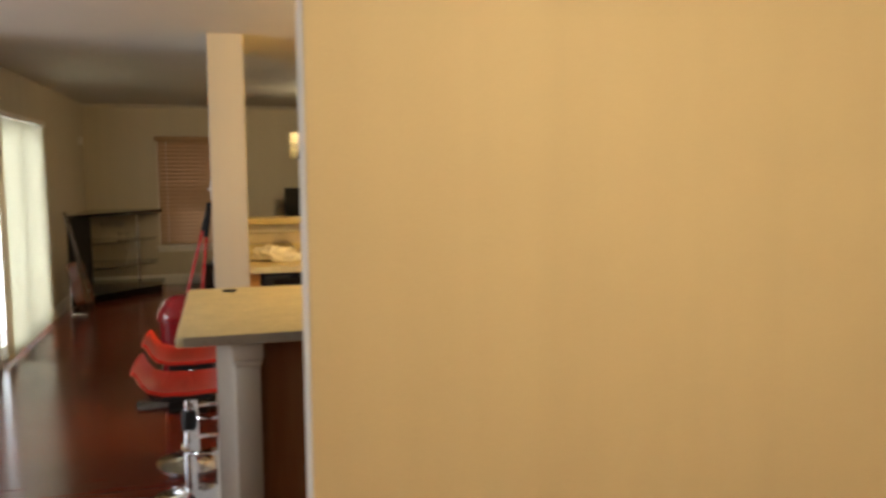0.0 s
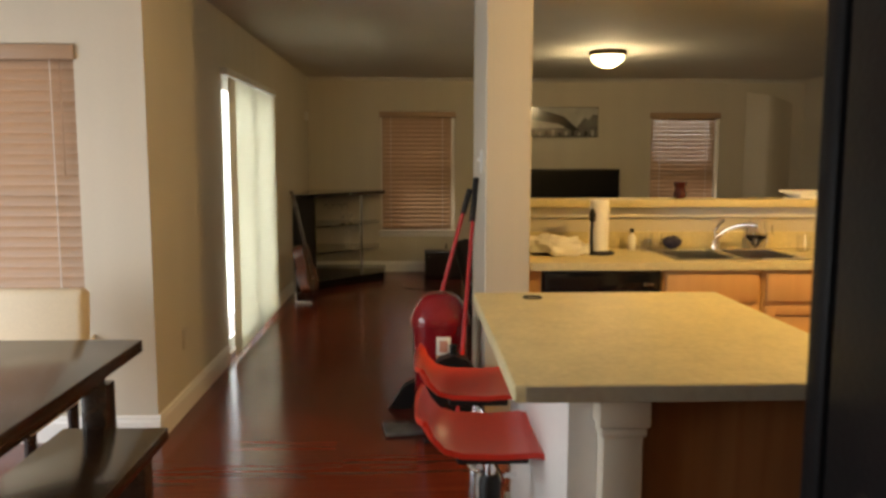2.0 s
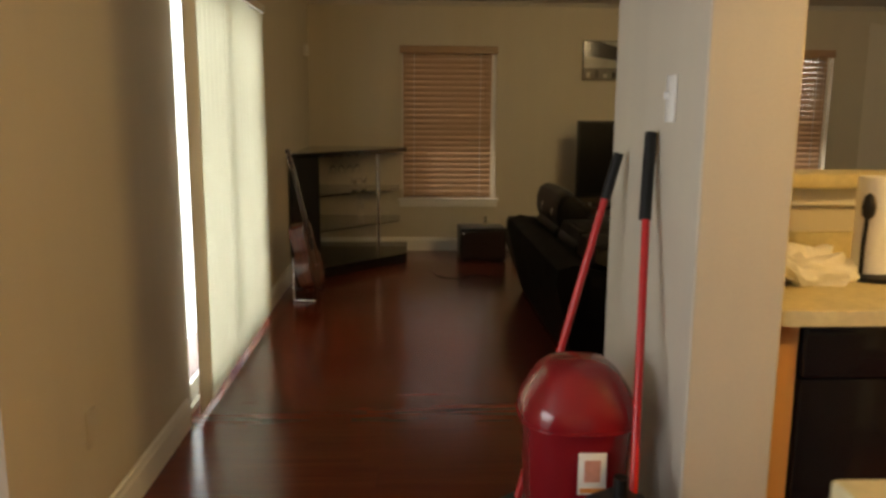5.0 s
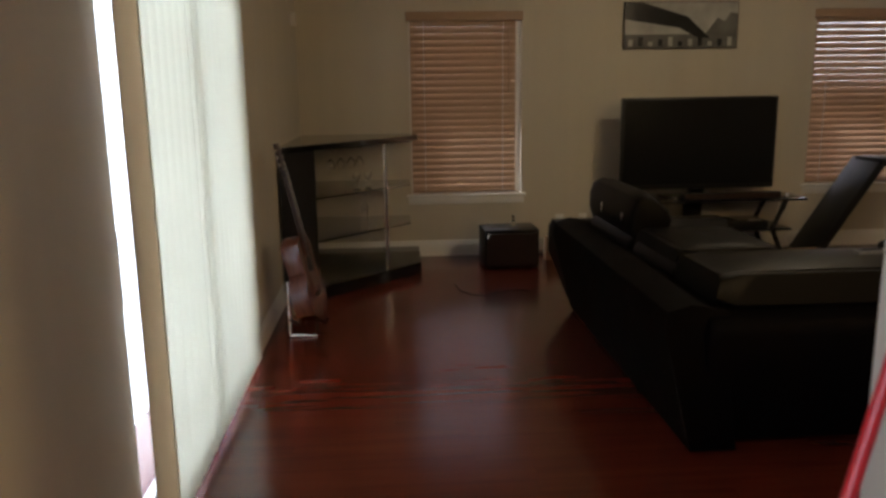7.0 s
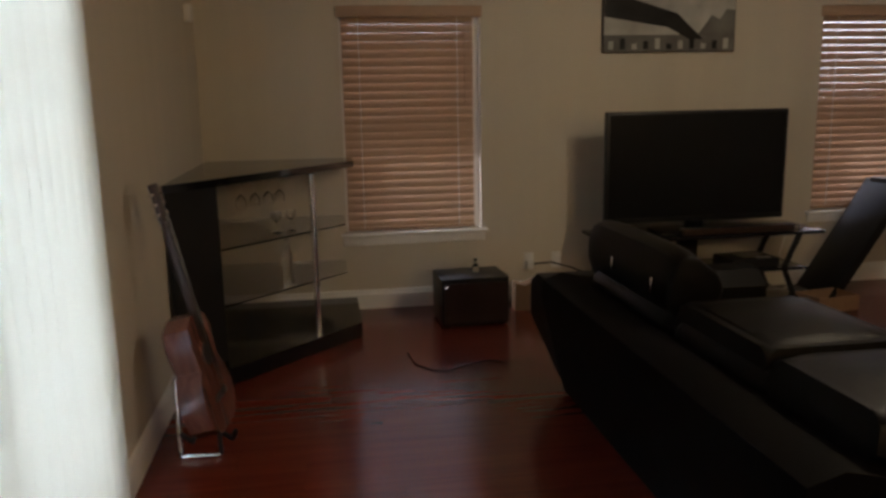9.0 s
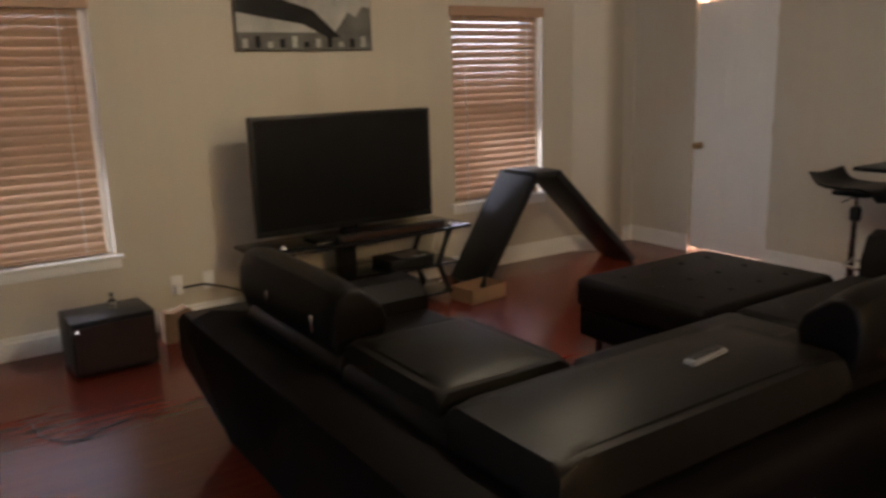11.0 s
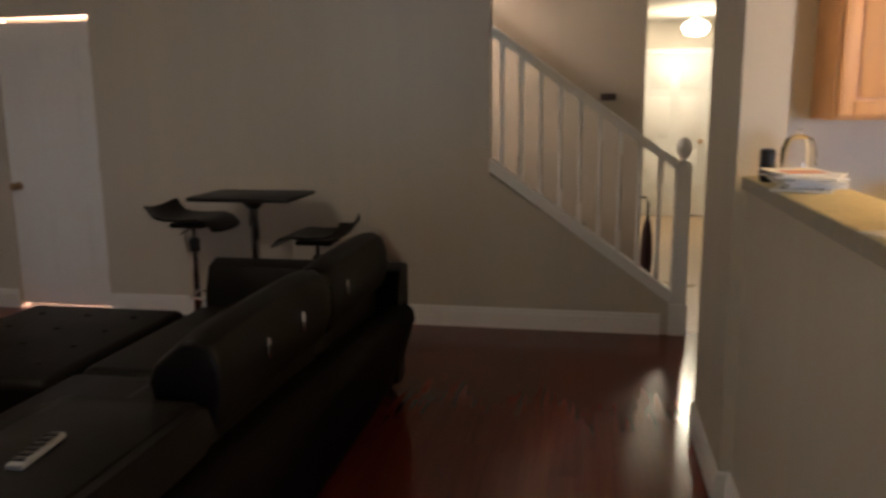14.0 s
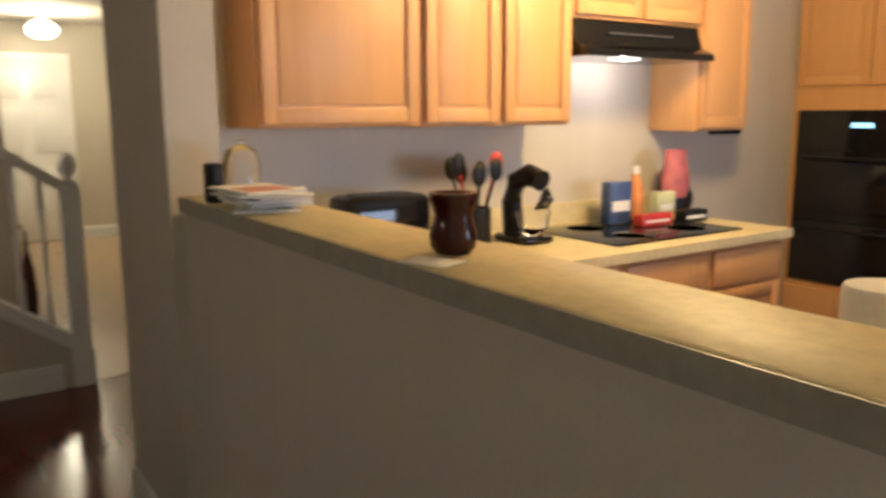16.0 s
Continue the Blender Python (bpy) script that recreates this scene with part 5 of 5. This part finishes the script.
part("arm", tube(bmesh.new(), [(0.07, 0, 0.03), (0.08, 0, 0.16), (0.05, 0, 0.24), (-0.03, 0, 0.27), (-0.10, 0, 0.25)], 0.042, 14), BLACK, mx)
part("bowl", lathe(bmesh.new(), [(0.035, 0.03), (0.06, 0.06), (0.07, 0.13), (0.066, 0.13), (0.056, 0.065), (0.001, 0.04)], (-0.05, 0, 0), 24), GLASS, mx)
for i in range(5):
    part("whisk", tube(bmesh.new(), [(-0.10 - 0.012 * i, -0.03 + 0.015 * i, 0.22), (-0.13, -0.03 + 0.015 * i, 0.18), (-0.10, -0.03 + 0.015 * i, 0.14)], 0.005, 6), BLACK, mx)
ct = thing("cooktop", "black glass electric cooktop set in the worktop", "cooktop")
part("glass", boxes((2.92, 3.45, 4.62, 5.40, 0.911, 0.917), bevel=0.003), GLOSS, ct)
for x, y, r in ((3.07, 4.82, 0.09), (3.07, 5.18, 0.075), (3.32, 4.82, 0.075), (3.32, 5.18, 0.09)):
    part("burner_ring", lathe(bmesh.new(), [(r, 0.917), (r, 0.9178), (r - 0.006, 0.9178), (r - 0.006, 0.917)], (x, y, 0), 32), MIDG, ct)
BLUE, ORANGE, GREEN, REDB = (mat(n, c, 0.45, grain=18, amount=0.3) for n, c in (("blue_packet", (0.05, 0.09, 0.25)), ("orange_bottle", (0.65, 0.25, 0.06)), ("pale_green_packet", (0.55, 0.58, 0.36)), ("red_packet", (0.5, 0.03, 0.03))))
for i, (x, y, h, w, m_, nm) in enumerate(((3.36, 4.95, 0.19, 0.07, BLUE, "box"), (3.34, 4.66, 0.13, 0.06, GREEN, "box"), (3.22, 4.86, 0.05, 0.10, REDB, "box"), (3.20, 4.62, 0.055, 0.08, BLACK, "box"))):
    b_ = thing("food_packet", ("blue", "pale green", "flat red", "flat black")[i] + " food packet standing beside the cooktop", "packet", pose(x, y, 0.918))
    part("carton", boxes((-0.03, 0.03, -w, w, 0, h), bevel=0.004), m_, b_)
    part("label_band", boxes((-0.0315, -0.030, -w * 0.8, w * 0.8, h * 0.3, h * 0.55)), PAPER, b_)
ob_ = thing("sauce_bottle", "orange sauce bottle beside the cooktop", "bottle", pose(3.40, 4.78, 0.918))
part("body", lathe(bmesh.new(), [(0.035, 0), (0.037, 0.01), (0.037, 0.15), (0.018, 0.20), (0.014, 0.22), (0.001, 0.221)], seg=20), ORANGE, ob_)
part("cap", lathe(bmesh.new(), [(0.018, 0.215), (0.018, 0.25), (0.001, 0.252)], seg=16), WHITE, ob_)
pp = thing("shopping_bag", "black bag with crumpled pink wrapping standing on the worktop", "bag", pose(3.40, 4.50, 0.911))


def crumpled(rx, ry, z0, z1, seed, taper):
    """A slack upright bag: rings that wander a little and close at both ends."""
    bm = bmesh.new()
    loops = []
    for k in range(9):
        f = k / 8
        w = (1 - taper * f) * (0.82 + 0.18 * math.sin(math.pi * min(1, f * 1.4)))
        ring = []
        for i in range(22):
            a = 2 * math.pi * i / 22
            d = 1 + 0.16 * noise.noise(Vector((math.cos(a) * 1.7 + seed, math.sin(a) * 1.7, f * 3.1)))
            ring.append(bm.verts.new((rx * w * d * math.cos(a), ry * w * d * math.sin(a), z0 + (z1 - z0) * f)))
        loops.append(ring)
    for p, q in zip(loops, loops[1:]):
        for i in range(22):
            bm.faces.new((p[i], p[(i + 1) % 22], q[(i + 1) % 22], q[i]))
    bm.faces.new(loops[0][::-1])
    bm.faces.new(loops[-1])
    return bm


part("bag", crumpled(0.07, 0.13, 0.0, 0.22, 1.0, 0.25), BLACK, pp)
wrap = crumpled(0.05, 0.095, 0.10, 0.33, 5.0, 0.12)
wrap.transform(Matrix.Translation((-0.035, 0.045, 0)))
part("wrapping", wrap, mat("pink_wrap", (0.46, 0.13, 0.14), 0.6, grain=14, amount=0.45, bump=0.2), pp, "crumpled pink wrapping")
wp = thing("wall_picture", "narrow dark framed picture on the kitchen wall", "picture", pose(3.539, 3.95, 1.5))
part("frame", boxes((-0.02, 0, -0.13, 0.13, -0.2, 0.2), bevel=0.003), DARKG, wp)
part("print", boxes((-0.023, -0.020, -0.10, 0.10, -0.17, 0.17)), MIDG, wp)

# oven tower at the end of the kitchen
ov = thing("oven_tower", "tall oak cabinet with a black double wall oven", "oven")
OY = 3.30
part("body", boxes((2.66, 3.536, 2.714, OY - 0.002, 0.0, 2.14)), OAK, ov)
oven = part("oven_front", boxes((2.70, 3.50, OY, OY + 0.02, 0.44, 1.424), bevel=0.004), GLOSS, ov, "black glass double oven front")
for z0, z1 in ((0.47, 0.80), (0.86, 1.20)):
    part("oven_door", boxes((2.72, 3.48, OY + 0.02, OY + 0.04, z0, z1), bevel=0.006), GLOSS, oven)
    part("handle", tube(bmesh.new(), [(2.78, OY + 0.04, z1 - 0.04), (2.78, OY + 0.075, z1 - 0.04), (3.42, OY + 0.075, z1 - 0.04), (3.42, OY + 0.04, z1 - 0.04)], 0.010), BLACK, oven)
part("clock", boxes((3.06, 3.18, OY + 0.021, OY + 0.023, 1.33, 1.355)), LED, oven, "glowing pale blue clock digits")
for a, b in ((2.68, 3.095), (3.105, 3.52)):
    cabinet_door(ov, OY, a, b, 1.56, 2.12, 1, 1)
drawer(ov, OY, 2.68, 3.52, 0.14, 0.40, 1, 1)

# refrigerator
fr = thing("refrigerator", "black refrigerator standing by the kitchen entrance", "refrigerator")
part("body", boxes((1.015, 1.90, 2.86, 3.64, 0.03, 1.85), bevel=0.012), FRIDGE, fr)
for a, b in ((1.015, 1.44), (1.45, 1.90)):
    d = part("door", boxes((a, b, 3.655, 3.72, 0.10, 1.84), bevel=0.012), FRIDGE, fr)
    x = b - 0.05 if a < 1.2 else a + 0.05
    part("handle", tube(bmesh.new(), [(x, 3.72, 0.75), (x, 3.77, 0.78), (x, 3.77, 1.45), (x, 3.72, 1.48)], 0.012), BLACK, d)
part("grille", boxes((1.03, 1.885, 3.60, 3.68, 0.0, 0.09)), BLACK, fr)
for x in (1.06, 1.85):
    part("foot", rod(bmesh.new(), (x, 2.95, 0), (x, 2.95, 0.035), 0.02, seg=12), BLACK, fr)

# island
isl = thing("kitchen_island", "oak panelled kitchen island with painted corner post", "island")
part("body", boxes((0.82, 1.46, 4.20, 5.32, 0.0, 0.868)), OAKD, isl)
part("side_wall", boxes((0.68, 0.818, 4.20, 5.32, 0.0, 0.868)), TRIM, isl, "white painted side panel")
post = part("corner_post", boxes((0.752, 0.850, 4.14, 4.198, 0.12, 0.775), bevel=0.004), WALL, isl, "beige painted moulded corner post")
part("capital", boxes((0.738, 0.864, 4.125, 4.199, 0.80, 0.868), bevel=0.006), WALL, post)
part("collar", boxes((0.745, 0.857, 4.132, 4.199, 0.775, 0.80), bevel=0.006), WALL, post)
part("plinth", boxes((0.742, 0.860, 4.13, 4.199, 0.0, 0.12), bevel=0.006), WALL, post)
part("base_strip", boxes((0.66, 0.6795, 4.20, 5.32, 0.0, 0.12), bevel=0.004), TRIM, isl)
part("end_panel", boxes((0.866, 1.45, 4.19, 4.1985, 0.05, 0.86)), OAKD, isl)
iw = thing("island_worktop", "beige speckled laminate top of the island", "worktop")
part("slab", soften(boxes((0.532, 1.50, 4.108, 5.372, 0.870, 0.914)), 0.008, 3), LAM, iw)
# painted shade on the island top's front edge
part("edge_shade", boxes((0.56, 1.485, 4.104, 4.1075, 0.873, 0.911)), LAM_SHADE, iw)
rb = thing("hair_band", "thin black hair band lying on the island", "hair band", pose(0.745, 5.23, 0.9165))
bm = bmesh.new()
tube(bm, [(0.034 * math.cos(a), 0.028 * math.sin(a), 0.003) for a in (2 * math.pi * i / 24 for i in range(25))], 0.0035, 8)
part("loop", bm, BLACK, rb)

# bin, mop, broom and dustpan by the partition
bn = thing("trash_can", "glossy dark red domed pedal trash can", "trash can", pose(0.44, 6.47, 0))


def squircle(rings, seg=44, power=2.7):
    """Rings of (half width, height), each a square with well rounded corners, closed at both ends."""
    bm = bmesh.new()
    loops = []
    for r, z in rings:
        ring = []
        for i in range(seg):
            a = 2 * math.pi * i / seg
            c, d = math.cos(a), math.sin(a)
            ring.append(bm.verts.new((r * math.copysign(abs(c) ** (2 / power), c), r * math.copysign(abs(d) ** (2 / power), d), z)))
        loops.append(ring)
    for p, q in zip(loops, loops[1:]):
        for i in range(seg):
            bm.faces.new((p[i], p[(i + 1) % seg], q[(i + 1) % seg], q[i]))
    bm.faces.new(loops[0][::-1])
    bm.faces.new(loops[-1])
    return bm


part("body", squircle([(0.124, 0.0), (0.128, 0.015), (0.147, 0.55), (0.149, 0.562)]), REDCAN, bn)
part("lid", squircle([(0.160, 0.572), (0.162, 0.592), (0.152, 0.622), (0.132, 0.660), (0.108, 0.695), (0.082, 0.717), (0.045, 0.727), (0.015, 0.729)]), REDCAN, bn)
part("rim", squircle([(0.158, 0.5625), (0.164, 0.565), (0.164, 0.5715), (0.159, 0.572)]), REDCAN, bn)
part("pedal", boxes((-0.05, 0.05, -0.18, -0.125, 0.005, 0.022), bevel=0.005), BLACK, bn)


part("sticker", boxes((-0.022, 0.052, -0.1505, -0.1475, 0.40, 0.515), bevel=0.001), PAPER, bn, "white product sticker")
part("sticker_print", boxes((-0.006, 0.036, -0.1520, -0.1506, 0.435, 0.495)), PINK, bn)
part("sticker_print", boxes((-0.018, 0.048, -0.1520, -0.1506, 0.405, 0.418)), ORANGE, bn)
mp_ = thing("mop", "red handled mop leaning on the wall", "mop")
part("handle", rod(bmesh.new(), (0.51, 6.13, 0.06), (0.625, 6.53, 1.20), 0.0110, seg=14), REDPOLE, mp_)
part("grip", rod(bmesh.new(), (0.613, 6.50, 1.10), (0.638, 6.565, 1.33), 0.017, seg=14), BLACK, mp_)
part("head", boxes((0.44, 0.60, 6.08, 6.16, 0.0, 0.07), bevel=0.02), BLACK, mp_)
br = thing("broom", "red handled broom leaning behind the trash can", "broom")
part("handle", rod(bmesh.new(), (0.32, 6.76, 0.14), (0.60, 6.83, 1.18), 0.012, seg=14), REDPOLE, br)
part("grip", rod(bmesh.new(), (0.585, 6.826, 1.12), (0.625, 6.84, 1.26), 0.016, seg=14), BLACK, br)
bm = prism(bmesh.new(), [(0.15, 0.0), (0.39, 0.0), (0.36, 0.13), (0.32, 0.17), (0.24, 0.13)], 1, 6.73, 6.79)
part("bristles", bm, BLACK, br)
dp = thing("dustpan", "black lobby dustpan standing beside the trash can", "dustpan", pose(0.50, 6.20, 0))
part("pan", prism(bmesh.new(), [(-0.15, 0.0), (0.14, 0.0), (0.145, 0.26), (0.12, 0.36), (0.07, 0.43), (0.0, 0.455), (-0.07, 0.43), (-0.12, 0.36), (-0.145, 0.26)], 1, -0.03, 0.06), BLACK, dp)
part("lip", boxes((-0.15, 0.14, -0.046, -0.031, 0.0, 0.022), bevel=0.004), BLACK, dp)
part("handle_socket", rod(bmesh.new(), (0.0, 0.015, 0.44), (0.0, 0.015, 0.50), 0.018, seg=14), BLACK, dp)
gp = thing("floor_scale", "grey plastic tray on the floor by the stools", "tray", pose(0.24, 6.38, 0, 0, 0, 8))
part("tray", boxes((-0.10, 0.12, -0.10, 0.10, 0.0, 0.02), bevel=0.006), MIDG, gp)
sw = thing("light_switch", "white wall switch on the end wall", "switch", pose(0.659, 6.47, 1.42))
part("plate", boxes((-0.006, 0.0, -0.036, 0.036, -0.06, 0.06), bevel=0.002), WHITE, sw)
part("toggle", boxes((-0.022, -0.006, -0.006, 0.006, 0.0, 0.018), bevel=0.002), WHITE, sw)
ou = thing("wall_outlet", "white double wall socket above the baseboard", "outlet", pose(XW + 0.001, 6.75, 0.42, 0, 0, 90), "wall outlets")
part("plate", boxes((-0.036, 0.036, -0.007, 0, -0.058, 0.058), bevel=0.003), WALL, ou)

# ---- dining corner ----
tb = thing("dining_table", "dark espresso wooden dining table", "table")
part("tabletop", boxes((-1.72, -0.715, 3.35, 5.26, 0.715, 0.762), bevel=0.004), ESPRESSO, tb)
part("apron", boxes((-1.62, -0.82, 3.45, 5.16, 0.63, 0.714)), ESPRESSO, tb)
for x in (-1.60, -0.84):
    for y in (3.47, 5.14):
        part("leg", boxes((x - 0.045, x + 0.045, y - 0.045, y + 0.045, 0, 0.63), bevel=0.004), ESPRESSO, tb)
bc = thing("dining_bench", "dark espresso wooden bench beside the table", "bench")
part("seat", boxes((-0.96, -0.585, 3.75, 5.115, 0.425, 0.472), bevel=0.006), ESPRESSO, bc)
for y in (3.90, 4.98):
    part("leg", boxes((-0.93, -0.615, y - 0.04, y + 0.04, 0, 0.424), bevel=0.004), ESPRESSO, bc)
ch = thing("dining_chair", "cream upholstered dining chair at the table head", "chair", pose(-1.37, 5.62, 0))
bm = bmesh.new()
box(bm, -0.235, 0.235, -0.045, 0.045, 0.40, 0.87, 0.03, 4)
bm.transform(Matrix.Translation((0, 0.10, 0)) @ Matrix.Rotation(radians(-6), 4, "X"))
part("backrest", bm, CREAM, ch)
part("seat", cushion(-0.235, 0.235, -0.36, 0.08, 0.38, 0.49, 0.03), CREAM, ch)
for x in (-0.2, 0.2):
    for y in (-0.32, 0.06):
        part("leg", rod(bmesh.new(), (x, y, 0), (x, y, 0.39), 0.018, 0.024, 12), ESPRESSO, ch)
pd = thing("tablet", "black tablet lying on the dining table", "tablet", pose(-1.16, 4.62, 0.763, 0, 0, 20))
part("body", boxes((-0.12, 0.12, -0.09, 0.09, 0, 0.012), bevel=0.004), GLOSS, pd)
cp = thing("teal_cup", "small teal glass cup on the dining table", "cup", pose(-1.12, 4.80, 0.762))
part("cup", lathe(bmesh.new(), [(0.032, 0), (0.04, 0.07), (0.038, 0.07), (0.03, 0.006), (0.001, 0.006)], seg=20), glass_mat("teal_glass", (0.25, 0.65, 0.62)), cp)

# ---- floor boards ----
floor_ob = bpy.data.objects["floor"]
BW, BL, GAP = 0.127, 1.22, 0.0005
rnd = random.Random(21)
near, rest = [], bmesh.new()
plank = boxes((0, BL - GAP, 0, BW - GAP, -0.012, 0.0))
plank_me = bpy.data.meshes.new("plank")
plank.to_mesh(plank_me)
plank.free()
plank_me.materials.append(FLOOR)
verts, faces = [], []
row, count = 0, 0
y = -1.0
while y < 12.58:
    x = -3.2 - rnd.uniform(0, BL)
    while x < 5.29:
        a, b = max(x, -3.2), min(x + BL, 5.29)
        whole = a == x and b == x + BL
        if b - a > 0.02:
            if whole and -1.3 < x < 1.4 and 3.8 < y < 11.5 and count < 290:
                o = new("board", plank_me)
                o.parent = floor_ob
                o.location = (x, y, 0)
                count += 1
            else:
                i = len(verts)
                for zz in (-0.012, 0.0):
                    verts += [(a, y, zz), (b - GAP, y, zz), (b - GAP, y + BW - GAP, zz), (a, y + BW - GAP, zz)]
                faces += [(i + 4, i + 5, i + 6, i + 7), (i, i + 1, i + 5, i + 4), (i + 1, i + 2, i + 6, i + 5), (i + 2, i + 3, i + 7, i + 6), (i + 3, i, i + 4, i + 7)]
        x += BL
    y += BW
rest.free()
me = bpy.data.meshes.new("boards")
me.from_pydata(verts, [], faces)
me.materials.append(FLOOR)
o = new("boards", me)
o.parent = floor_ob
tagged(o, "glossy cherry laminate boards", "", "", "stuff")
